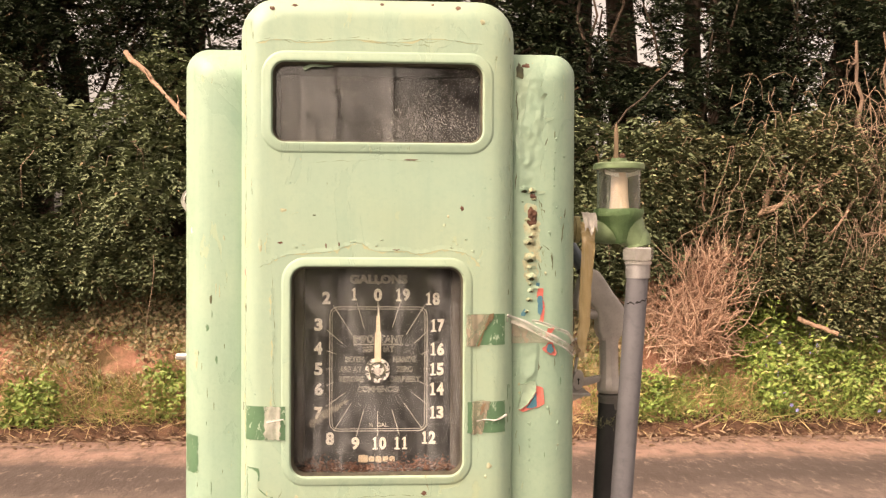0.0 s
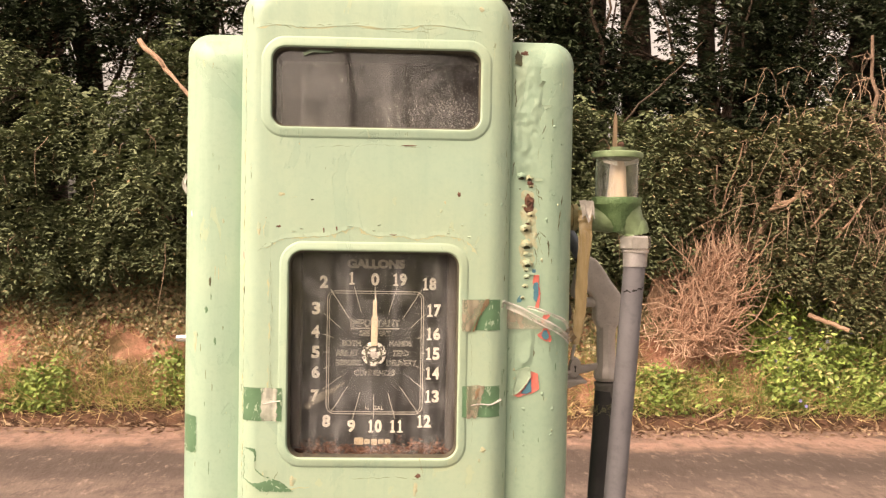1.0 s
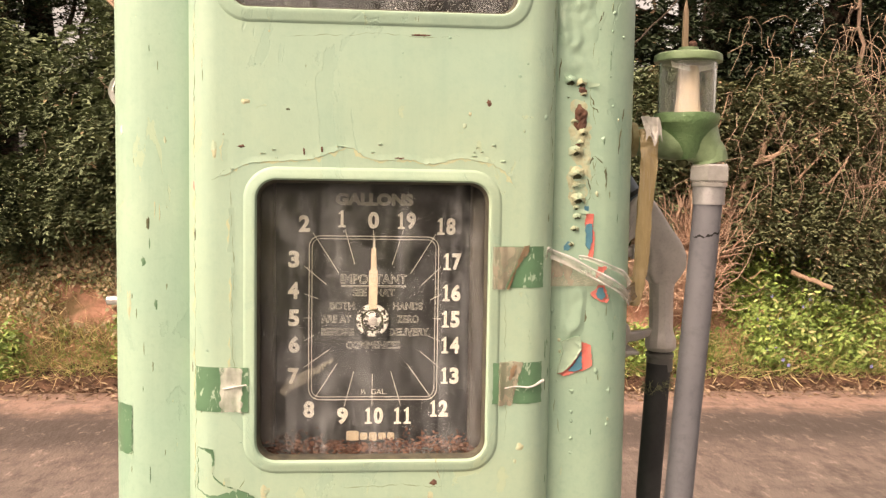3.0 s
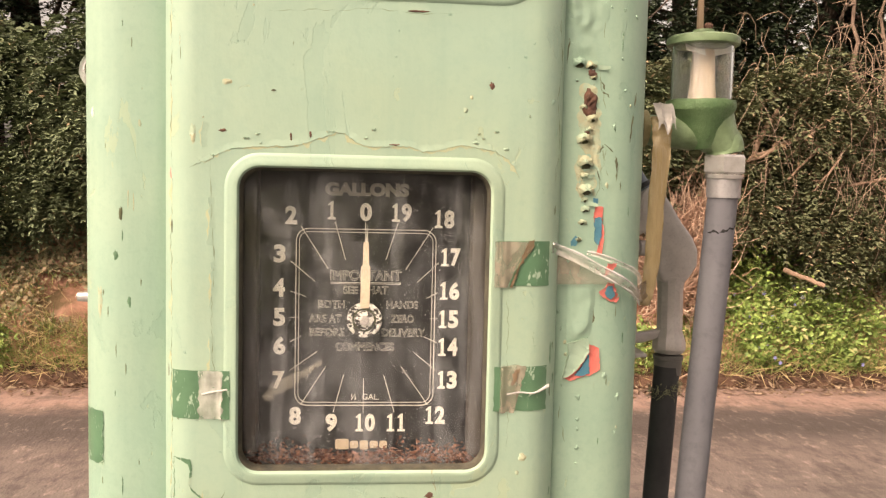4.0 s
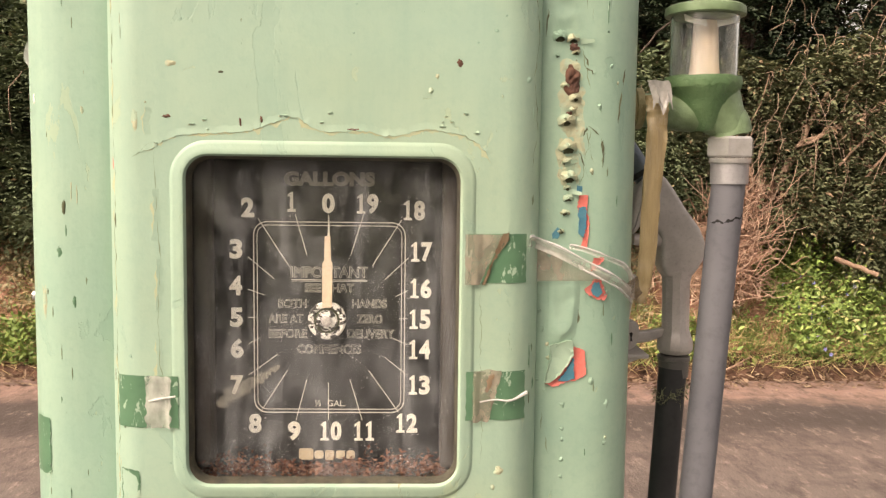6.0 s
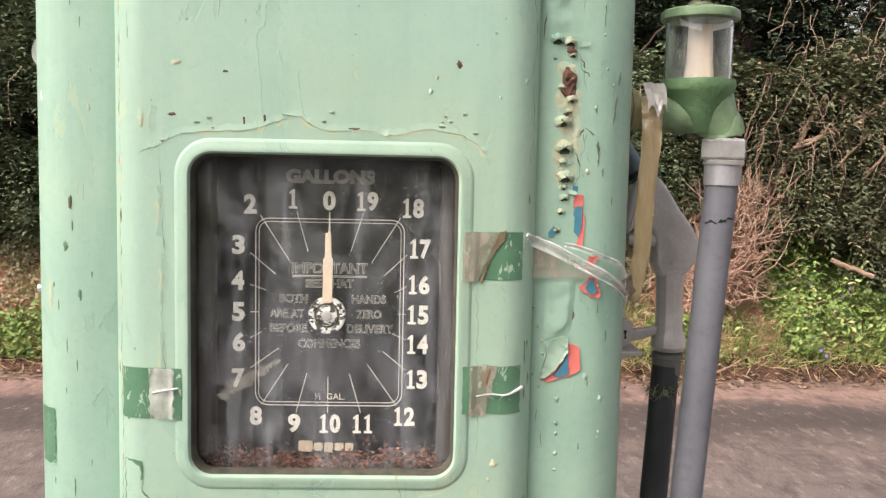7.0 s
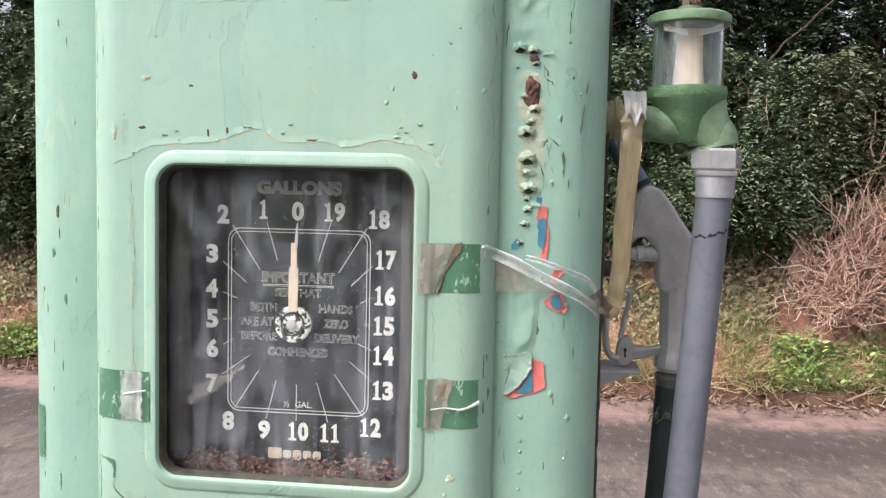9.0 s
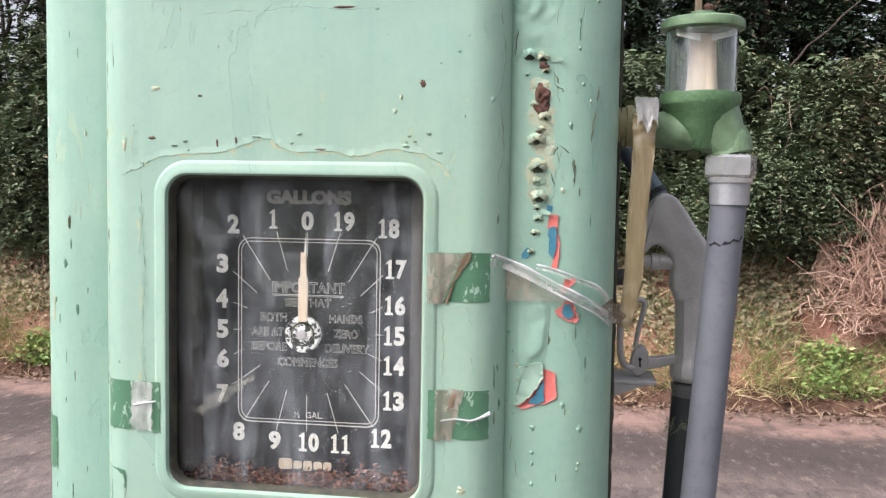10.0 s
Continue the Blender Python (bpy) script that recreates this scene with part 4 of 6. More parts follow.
# raised rims round the window and the dial
for hole, out in ((WIN, 0.0135), (FACE, 0.0118)):
    part("window_rim", trim(hole, [(out + 0.0018, YF + 0.0004), (out + 0.0006, YF - 0.0004), (out - 0.0004, YF - 0.0014), (out - 0.0026, YF - 0.0021), (0.006, YF - 0.0024), (0.0035, YF - 0.0034), (0.0012, YF - 0.003), (0.0, YF - 0.0012), (-0.0006, YF + 0.001)]), GREEN, pump)
    cx, cz, hw, hh, r = hole
    part("rubber_seal", trim((cx, cz, hw - 0.001, hh - 0.001, r), [(0.0012, YF + 0.0002), (-0.0002, YF + 0.0012), (-0.0012, YF + 0.004), (-0.002, YF + 0.009), (-0.002, YF + 0.0125), (0.0, YF + 0.013)]), RUST_EDGE, pump)


def pane(hole, y, material):
    cx, cz, hw, hh, r = hole
    bm = slab(rrect(cx, cz, hw - 0.001, hh - 0.001, r, 7), y, y + 0.004)
    ob = part("pane", bm, material, pump, smooth=0)
    ob.visible_shadow = False
    return ob


pane(WIN, YF + 0.013, GLASS_WINDOW)
pane(FACE, YF + 0.013, GLASS_DIAL)


def hollow(cx, cz, hw, hh, y0, y1, material, name):
    """An open-fronted box behind an opening, with walls of real thickness."""
    bm = bmesh.new()
    rings = [[(cx + sx * (hw + d), y, cz + sz * (hh + d)) for sx, sz in ((1, 1), (-1, 1), (-1, -1), (1, -1))] for d, y in ((0.002, y0), (0.0, y0), (0.0, y1), (0.002, y1))]
    loft(rings, bm, (False, False))
    return part(name, fix(bm), material, pump, smooth=0)


# box walls and back painted near-black for the unlit inside
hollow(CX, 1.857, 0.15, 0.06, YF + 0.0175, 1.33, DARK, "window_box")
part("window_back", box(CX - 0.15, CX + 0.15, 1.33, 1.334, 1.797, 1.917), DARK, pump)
part("window_flap", box(CX + 0.075, CX + 0.149, 1.30, 1.305, 1.80, 1.9), DIAL, pump)
hollow(CX, 1.487, 0.1215, 0.1475, YF + 0.0175, DIAL_Y + 0.004, BOX_IN, "dial_box")

# ---- the dial ----
DX, DZ = -0.0255, 1.4838
dial = part("dial_plate", box(CX - 0.121, CX + 0.121, DIAL_Y, DIAL_Y + 0.003, 1.341, 1.633), DIAL, pump, "black dial plate with cream figures")
for s in (-1, 1):
    part("dial_post", box(CX + s * 0.1125 - 0.009, CX + s * 0.1125 + 0.009, YF + 0.022, DIAL_Y - 0.001, 1.35, 1.631, 0.003), BOX_IN, pump, "stained brown strip beside the dial")
FIGURES = {"0": (0, .1062), "1": (-.0336, .1073), "2": (-.0734, .1018), "3": (-.0843, .0636), "4": (-.0848, .0298), "5": (-.0843, .0003), "6": (-.0838, -.0285), "7": (-.0843, -.0632), "8": (-.0677, -.0995), "9": (-.0315, -.1066),
           "10": (.002, -.1066), "11": (.0336, -.1066), "12": (.0729, -.099), "13": (.0843, -.0626), "14": (.0843, -.029), "15": (.0843, -.0005), "16": (.0848, .0283), "17": (.0853, .0623), "18": (.0781, .1005), "19": (.0352, .1062)}
for body, (u, v) in FIGURES.items():
    figure(body, (DX + u, DIAL_Y, DZ + v), CREAM, dial)
text_part("heading", "GALLONS", 0.0135, (DX + 0.001, DIAL_Y, DZ + 0.1285), FADED, dial, wide=0.083, bold=0.0065, label="faded lettering")
for body, u, v, w, h in (("IMPORTANT", 0.001, .0428, .071, .0105), ("SEE THAT", 0.001, .0282, .0452, .0082), ("BOTH", -.0328, .0137, .0262, .0082), ("HANDS", .038, .0137, .032, .0082), ("ARE AT", -.039, -.0005, .0322, .0082), ("ZERO", .0382, -.0005, .0236, .0082),
                         ("BEFORE", -.0372, -.0146, .0352, .0082), ("DELIVERY", .0395, -.0146, .0435, .0082), ("COMMENCES", .001, -.0290, .0588, .0086)):
    text_part("notice_line", body, h, (DX + u, DIAL_Y, DZ + v), LINE, dial, wide=w, bold=0.001, outline=0.0016)
part("underline", box(DX - .034, DX + .036, DIAL_Y - 0.0006, DIAL_Y, DZ + .0353, DZ + .0359), LINE, dial)
part("underline", box(DX - .034, DX + .036, DIAL_Y - 0.0006, DIAL_Y, DZ + .0341, DZ + .0345), LINE, dial)
text_part("scale_note", "½  GAL.", 0.006, (DX + .002, DIAL_Y, DZ - .0802), LINE, dial, wide=.028)
for grow, w in ((0.0, 0.0004), (-0.0032, 0.0003)):
    a, b = rrect(DX + 0.0012, DZ - 0.0, .0698 + grow, .0893 + grow, .0125 + grow, 7), rrect(DX + 0.0012, DZ, .0698 + grow - 2 * w, .0893 + grow - 2 * w, .0125 + grow - 2 * w, 7)
    part("border_line", fix(loft([[(x, DIAL_Y, z) for x, z in a], [(x, DIAL_Y - 0.0006, z) for x, z in a], [(x, DIAL_Y - 0.0006, z) for x, z in b], [(x, DIAL_Y, z) for x, z in b]], None, (False, False))), LINE, dial, smooth=0)
for u0, v0, u1, v1 in ((0, .0955, 0, .072), (-.0302, .096, -.0195, .0585), (-.0640, .0918, -.0365, .049), (-.0735, .0565, -.0497, .0365), (-.0735, .0265, -.0585, .0212), (-.0735, .0003, -.0655, .0003), (-.0735, -.0245, -.0625, -.0185), (-.0735, -.0535, -.0465, -.034),
                       (-.0625, -.0885, -.0375, -.0488), (-.0298, -.096, -.0198, -.0578), (.0003, -.096, .0003, -.0605), (.0316, -.096, .0203, -.0578), (.0655, -.0885, .0375, -.0488), (.0735, -.0535, .0520, -.036), (.0735, -.0245, .0600, -.0185), (.0735, 0, .0655, 0),
                       (.0735, .0265, .0620, .0205), (.0735, .0565, .0523, .0365), (.0672, .0918, .0405, .049), (.0322, .096, .0205, .0585)):
    d = Vector((v1 - v0, 0, u0 - u1)).normalized() * 0.00035
    a, b = Vector((DX + u0, DIAL_Y - 0.0007, DZ + v0)), Vector((DX + u1, DIAL_Y - 0.0007, DZ + v1))
    bm = bmesh.new()
    bm.faces.new([bm.verts.new(p) for p in (a - d, a + d, b + d, b - d)])
    part("tick_line", bm, LINE, dial, smooth=0)
# maker's mark: plain gold blocks
for k, (u, w, h) in enumerate(((-.0205, .0135, .0105), (-.0085, .0085, .0075), (.0015, .0085, .0095), (.0115, .0085, .0075), (.021, .008, .0078))):
    part("mark_block", slab(rrect(DX + u, DZ - .1295 + (h - .0085) * (0.4 if k == 0 else -0.3), w / 2, h / 2, 0.002, 4), DIAL_Y - 0.0008, DIAL_Y, 0), GOLD, dial, "tarnished gold mark", smooth=0)
# hands and hub
hand_a = slab([(DX - .0018, DZ), (DX - .0012, DZ + .06), (DX + .0018, DZ + .095), (DX + .0028, DZ + .06), (DX + .0030, DZ)], 1.2335, 1.2345)
part("pointer", hand_a, CREAM, pump, "long thin cream pointer")
part("pointer", slab([(DX - .0042, DZ + .012), (DX - .0040, DZ + .053), (DX - .0022, DZ + .0545), (DX - .0020, DZ + .077), (DX + .0032, DZ + .077), (DX + .0038, DZ + .0545), (DX + .0052, DZ + .053), (DX + .0048, DZ + .012)], 1.2295, 1.231, 0.0004), FILTER, pump, "short stepped cream pointer")
hub = part("hub", turned((DX, 1.2445, DZ), [(0, 0.0), (0, .0165), (.011, .0165), (.0125, .0155), (.0128, 0.0)], 32, (0, -1, 0)), CRACK, pump, "dark hub disc")
part("hub_ring", turned((DX, 1.2445, DZ), [(.010, .0174), (.0135, .0174), (.0148, .0160), (.0148, .0128), (.0138, .0118), (.010, .0118)], 36, (0, -1, 0)), HUB, hub, "flaking white ring")
part("hub_cap", turned((DX, 1.2445, DZ), [(.012, .0098), (.0155, .0095), (.0162, .008), (.0162, 0.0)], 28, (0, -1, 0)), HUB, hub, "flaking white cap")
part("hub_screw", turned((DX, 1.2290, DZ), [(0, 0.0), (0, .0052), (.003, .0052), (.0038, .004), (.0038, 0.0)], 6, (0, -1, 0)), STEEL, pump, "rusty hub screw")
g = np.random.default_rng(5)
n = 1500
x = CX + g.uniform(-0.117, 0.117, n)
y = g.uniform(YF + 0.02, DIAL_Y - 0.002, n)
z = 1.3435 + np.abs(g.normal(0, 0.0045, n)) * (0.4 + (y - YF) / 0.045) * (1 + 0.5 * np.sin(x * 40))
ob = tagged(leaves("rust_debris", np.stack([x, y, z], 1), g.normal(0, 1, (n, 3)) * [1, 0.5, 0.5], g.normal(0, 1, (n, 3)) + [0, 0, 1], g.uniform(0.002, 0.008, n), g.uniform(0.0015, 0.004, n), FLAKES), "rusty flakes and dead insects lying under the dial", "debris", kind="stuff")


# dust and grit stuck to the glass
def specks(name, hole, y, count, low, high, label, seed):
    g = np.random.default_rng(seed)
    cx, cz, hw, hh, _ = hole
    x, z = cx + hw * 0.96 * g.uniform(-1, 1, count * 3), cz + hh * 0.95 * g.uniform(-1, 1, count * 3)
    dense = np.array([noise.noise((a * 14, b * 14, seed)) + 0.6 * noise.noise((a * 45, b * 45, seed)) for a, b in zip(x, z)])
    keep = np.where(dense + g.normal(0, 0.3, len(x)) > 0.12)[0][:count]
    n = len(keep)
    base = np.stack([x[keep], np.full(n, y), z[keep]], 1)
    way = np.stack([g.normal(0, 1, n), np.zeros(n), g.normal(0, 1, n)], 1)
    size = low + (high - low) * g.power(0.35, n)
    return tagged(leaves(name, base, way, np.tile([0, -1.0, 0], (n, 1)), size, size * g.uniform(0.5, 1.0, n), SPECKS, 0.0), label, "dust", kind="stuff")


specks("window_dust", WIN, YF + 0.0124, 4200, 0.0005, 0.0018, "pale grit and dust stuck to the window", 3)
specks("dial_dust", FACE, YF + 0.0124, 6000, 0.0003, 0.0011, "pale grit and dust stuck to the dial glass", 8)


# ---- worn paint: cracks, chips, blisters and older coats ----
def fleck(name, x, z, rx, rz, material, parent, skin, seed, dome=0.0006, lift=0.0003, points=18, label=""):
    """A small ragged patch lying on the skin."""
    r = random.Random(seed)
    bm = bmesh.new()
    c = bm.verts.new((x, skin(x, z) - lift - dome, z))
    rings = []
    for f in (0.55, 1.0):
        ring = []
        for i in range(points):
            a = 2 * math.pi * i / points
            k = f * (0.85 + 0.5 * noise.noise((math.cos(a) * 1.7, math.sin(a) * 1.7, seed * 1.37)) + r.uniform(-0.13, 0.13))
            px, pz = x + rx * k * math.cos(a), z + rz * k * math.sin(a)
            ring.append(bm.verts.new((px, skin(px, pz) - (lift + dome * 0.7 * r.uniform(0.5, 1.2) if f < 1 else -0.0002), pz)))
        rings.append(ring)
    for i in range(points):
        j = (i + 1) % points
        bm.faces.new((c, rings[0][j], rings[0][i]))
        bm.faces.new((rings[0][i], rings[0][j], rings[1][j], rings[1][i]))
    return part(name, fix(bm), material, parent, label, smooth=50)


def crack(x0, z0, x1, z1, parent, skin, seed, wander=0.003, wide=0.0009, lip=False, material=None):
    """A ragged crack with the paint's edge curling up along it."""
    r = random.Random(seed)
    n = max(6, int(math.hypot(x1 - x0, z1 - z0) / 0.0035))
    d = Vector((x1 - x0, z1 - z0)).normalized()
    bm, bl, last, last2 = bmesh.new(), bmesh.new(), None, None
    for i in range(n + 1):
        f = i / n
        off = wander * (1.6 * noise.noise((seed * 7.1, f * n * 0.09, 0)) + 0.7 * noise.noise((seed * 3.3, f * n * 0.4, 5))) + r.gauss(0, 0.0004)
        x, z = x0 + (x1 - x0) * f - d.y * off, z0 + (z1 - z0) * f + d.x * off
        w = 0.75 * wide * max(0.03, 0.6 + 1.9 * noise.noise((f * n * 0.3, seed, 9))) * min(1, 6 * f + 0.1, 6 * (1 - f) + 0.1) / 2
        now = [bm.verts.new((x - d.y * s * w, skin(x, z) - 0.00025, z + d.x * s * w)) for s in (-1, 1)]
        up = 0.0005 * max(0.0, 0.5 + 1.5 * noise.noise((f * n * 0.2, seed, 3)))
        edge_w = 0.004 + 0.002 * noise.noise((f * n * 0.3, seed, 6))
        now2 = [bl.verts.new((x - d.y * s, skin(x - d.y * s, z) - h, z + d.x * s)) for s, h in ((w, up), (w + edge_w * 0.4, up * 0.8 + 0.0001), (w + edge_w, -0.0001))]
        if last:
            bm.faces.new((last[0], now[0], now[1], last[1]))
            for k in (0, 1):
                bl.faces.new((last2[k], now2[k], now2[k + 1], last2[k + 1]))
        last, last2 = now, now2
    part("crack", fix(bm), material or SEAM, parent, smooth=0)
    if lip:
        part("curled_edge", fix(bl), GREEN if parent == front else GREEN_COL, parent, smooth=60)
    else:
        bl.free()


def lumps(name, x0, x1, z0, z1, skin, material, parent, amp, scale, seed, sink=0.35, label="", cell=0.0018):
    """Blistered paint: a bumpy sheet that breaks through the skin where it swells."""
    nx, nz = max(4, int((x1 - x0) / cell)), max(4, int((z1 - z0) / cell))

    def place(u, v):
        f, g = (u - x0) / (x1 - x0), (v - z0) / (z1 - z0)
        e = (abs(2 * f - 1) ** 3 + abs(2 * g - 1) ** 3) ** (1 / 3) + 0.3 * noise.noise((u * scale * 0.9, v * scale * 0.9, seed + 8))
        rim = max(0.0, min(1.0, (1.02 - e) * 2.6))
        h = noise.noise((u * scale, v * scale * 0.7, seed)) * 0.6 + 0.35 * noise.noise((u * scale * 2.6, v * scale * 2.2, seed + 3)) + 0.55
        return u, skin(u, v) - amp * (h * rim - sink), v

    return part(name, fix(sheet(steps(x0, x1, nx), steps(z0, z1, nz), place)), material, parent, label, smooth=60)


def patch(name, x0, x1, z0, z1, skin, off, material, parent, seed=0, ragged=0.0015, slant=0.0, wrinkle=0.0, label="", rim=True):
    """A strip of tape or bared coat that follows the skin and rides up over the dial's rim."""
    def place(u, v):
        f, g = (u - x0) / (x1 - x0), (v - z0) / (z1 - z0)
        e = ragged * (noise.noise((v * 180, seed, 0)) * (1 if f > 0.98 else -1 if f < 0.02 else 0))
        x = u + e + slant * (g - 0.5) * f
        z = v + ragged * 0.5 * noise.noise((u * 150, seed, 5)) * (1 if g in (0.0, 1.0) else 0)
        ridge = 0.0024 * max(0.0, min(1.0, (0.019 - abs(abs(x - CX) - 0.1185)) / 0.004)) if rim and abs(x - CX) < 0.14 else 0.0
        return x, skin(x) - off - ridge - wrinkle * (0.5 + noise.noise((u * 120, v * 60, seed))), z
    return part(name, fix(sheet(steps(x0, x1, 18), steps(z0, z1, 14), place)), material, parent, label, smooth=50)


col_r = next(o for o in pump.children if o.name.startswith("side_column.0"))
col_l = next(o for o in pump.children if o.name == "side_column")

crack(-0.192, 1.941, 0.118, 1.944, front, front_y, 1, 0.005)
crack(-0.05, 1.938, 0.06, 1.936, front, front_y, 2, 0.003)
crack(-0.19, 1.632, -0.17, 1.645, front, front_y, 6, 0.003, 0.0008)
crack(-0.168, 1.64, -0.166, 1.40, front, front_y, 7, 0.002, 0.0008)
crack(-0.206, 1.98, -0.206, 1.2, front, front_y, 8, 0.0016, 0.0008)
crack(0.158, 1.80, 0.160, 1.62, front, front_y, 9, 0.0025, 0.0008, False)
crack(0.16, 1.93, 0.161, 1.79, front, front_y, 10, 0.0025, 0.0008, False)
crack(0.112, 1.52, 0.114, 1.36, front, front_y, 11, 0.002, 0.0007)
crack(-0.06, 1.315, 0.05, 1.314, front, front_y, 12, 0.003, 0.001)
crack(-0.155, 1.325, -0.175, 1.28, front, front_y, 13, 0.002, 0.0008)
crack(-0.12, 1.776, 0.06, 1.779, front, front_y, 14, 0.002, 0.0006)
for x0, z0, x1, z1, k in ((0.203, 1.905, 0.205, 1.845, 1), (0.210, 1.85, 0.207, 1.82, 2), (0.203, 1.735, 0.21, 1.695, 3), (0.208, 1.66, 0.213, 1.63, 4), (0.212, 1.66, 0.203, 1.60, 5), (0.224, 1.66, 0.223, 1.625, 6), (0.203, 1.80, 0.204, 1.765, 8), (0.172, 1.40, 0.178, 1.36, 9)):
    crack(x0, z0, x1, z1, col_r, column_y, 30 + k, 0.004, 0.001)
r = random.Random(61)
for k in range(15):
    x, z = -0.257 + r.gauss(0, 0.015), r.choice((r.uniform(1.3, 1.7), r.uniform(1.3, 1.95)))
    fleck("paint_chip", x, z, r.uniform(0.0004, 0.0009), r.uniform(0.003, 0.011), r.choice((OLD_GREEN, SEAM, BLISTER)), col_l, column_y, 300 + k, 0.0, 0.0004)
for k in range(16):
    x, z = 0.225 + r.gauss(0, 0.01), r.uniform(1.3, 1.9)
    fleck("paint_chip", x, z, r.uniform(0.0004, 0.0009), r.uniform(0.002, 0.008), r.choice((OLD_GREEN, SEAM, GREEN)), col_r, column_y, 340 + k, 0.0, 0.0004)
for k in range(16):
    fleck("paint_chip", CX - FRONT_HW + r.uniform(0.006, 0.02), r.uniform(1.3, 1.98), r.uniform(0.0004, 0.0010), r.uniform(0.002, 0.008), r.choice((SEAM, UNDERCOAT, BLISTER, RUST)), front, front_y, 360 + k, 0.0, 0.0004)
for k in range(14):
    fleck("paint_chip", 0.155 + r.uniform(0, 0.007), r.uniform(1.3, 1.95), r.uniform(0.0005, 0.0012), r.uniform(0.002, 0.009), r.choice((OLD_GREEN, SEAM, GREEN_COL)), front, front_y, 380 + k, 0.0004, 0.0004)



def scab(name, outline, material, parent, skin, lift, seed, jag=0.0007, curl=0.0, label="", step=0.0016):
    """A torn piece of a coat: a jagged outline with a real edge down to the skin, its rim curling up."""
    r = random.Random(seed)
    pts = []
    for (ax, az), (bx, bz) in zip(outline, outline[1:] + outline[:1]):
        n = max(1, int(math.hypot(bx - ax, bz - az) / step))
        for i in range(n):
            w = jag if i else jag * 0.3
            pts.append((ax + (bx - ax) * i / n + r.uniform(-w, w), az + (bz - az) * i / n + r.uniform(-w, w)))
    cx, cz = sum(p[0] for p in pts) / len(pts), sum(p[1] for p in pts) / len(pts)
    bm = bmesh.new()
    rows = []
    for f, up in ((1.0, -0.0004), (1.0, lift + curl), (0.82, lift + curl * 0.3)):
        rows.append([bm.verts.new((cx + (x - cx) * f, skin(x, z) - up - (curl * r.uniform(-0.4, 0.4) if up > 0 else 0), cz + (z - cz) * f)) for x, z in pts])
    n = len(pts)
    for a, b in zip(rows, rows[1:]):
        for i in range(n):
            bm.faces.new((a[i], a[(i + 1) % n], b[(i + 1) % n], b[i]))
    bmesh.ops.triangle_fill(bm, use_beauty=True, use_dissolve=False, edges=[e for e in bm.edges if e.verts[0] in rows[2] and e.verts[1] in rows[2]], normal=(0, -1, 0))
    return part(name, fix(bm), material, parent, label, smooth=40)


def flake_edge(path, parent, skin, seed, bare=0.004, lip=0.0007):
    """Where the top coat breaks off: its raised ragged edge, and a strip of yellowish undercoat below."""
    pts = [Vector((x, 0, z)) for x, z in path]
    line = spline(pts, 12)
    up_bm, low_bm, last, last2 = bmesh.new(), bmesh.new(), None, None
    for i, p in enumerate(line):
        d = (line[min(i + 1, len(line) - 1)] - line[max(i - 1, 0)]).normalized()
        side = Vector((-d.z, 0, d.x))
        p = p + side * 0.0016 * (noise.noise((i * 0.33, seed, 1)) + 0.7 * noise.noise((i * 0.9, seed, 4)))
        w = bare * max(0.08, 0.35 + 1.5 * noise.noise((i * 0.16, seed, 7))) * min(1, i / 4, (len(line) - 1 - i) / 4)
        h = lip * max(0.15, 0.7 + noise.noise((i * 0.25, seed, 12)))
        now = [up_bm.verts.new((q.x, skin(q.x, q.z) - lift, q.z)) for q, lift in ((p + side * 0.007, -0.0001), (p + side * 0.0022, h * 0.45), (p, h), (p - side * 0.0003, -0.0003))]
        now2 = [low_bm.verts.new((q.x, skin(q.x, q.z) - lift, q.z)) for q, lift in ((p + side * 0.0004, 0.0001), (p - side * w, 0.0001), (p - side * (w + 0.0004), -0.0002))]
        if last:
            for a, b in ((last, now), (last2, now2)):
                for k in range(len(a) - 1):
                    (up_bm if a is last else low_bm).faces.new((a[k], b[k], b[k + 1], a[k + 1]))
        last, last2 = now, now2
    part("flaked_edge", fix(up_bm), GREEN, parent, smooth=25)
    part("bared_undercoat", fix(low_bm), UNDERCOAT, parent, smooth=0)


flake_edge([(-0.1502, 1.6479), (-0.1217, 1.6502), (-0.0932, 1.6519), (-0.0803, 1.6553), (-0.0649, 1.6607), (-0.0495, 1.6646), (-0.0289, 1.6536), (-0.0084, 1.6531), (0.012, 1.6537), (0.0325, 1.6492), (0.0628, 1.656), (0.0832, 1.653), (0.0959, 1.6508), (0.112, 1.640), (0.1193, 1.6264)], front, front_y, 3, 0.0045, 0.0009)
flake_edge([(-0.1816, 1.6333), (-0.170, 1.637), (-0.163, 1.642), (-0.1502, 1.6479)], front, front_y, 5, 0.002)
flake_edge([(-0.175, 1.672), (-0.178, 1.66), (-0.177, 1.648)], front, front_y, 6, 0.002)
flake_edge([(-0.192, 1.937), (-0.16, 1.942), (-0.12, 1.9385), (-0.06, 1.943), (0.0, 1.940), (0.05, 1.946), (0.118, 1.939)], front, front_y, 8, 0.003)
flake_edge([(-0.175, 1.325), (-0.172, 1.31), (-0.15, 1.300), (-0.11, 1.302)], front, front_y, 9, 0.003)
for k, (x, z) in enumerate(((-0.17, 1.45), (-0.169, 1.52), (-0.171, 1.58))):
    flake_edge([(x, z + 0.022), (x + 0.001, z), (x - 0.001, z - 0.022)], front, front_y, 20 + k, 0.0025, 0.0006)
for k, z in enumerate((1.35, 1.43, 1.51, 1.60, 1.68, 1.77, 1.86, 1.94)):
    flake_edge([(-0.2065, z + 0.03), (-0.2055, z), (-0.207, z - 0.03)], front, front_y, 30 + k, 0.003, 0.0006)

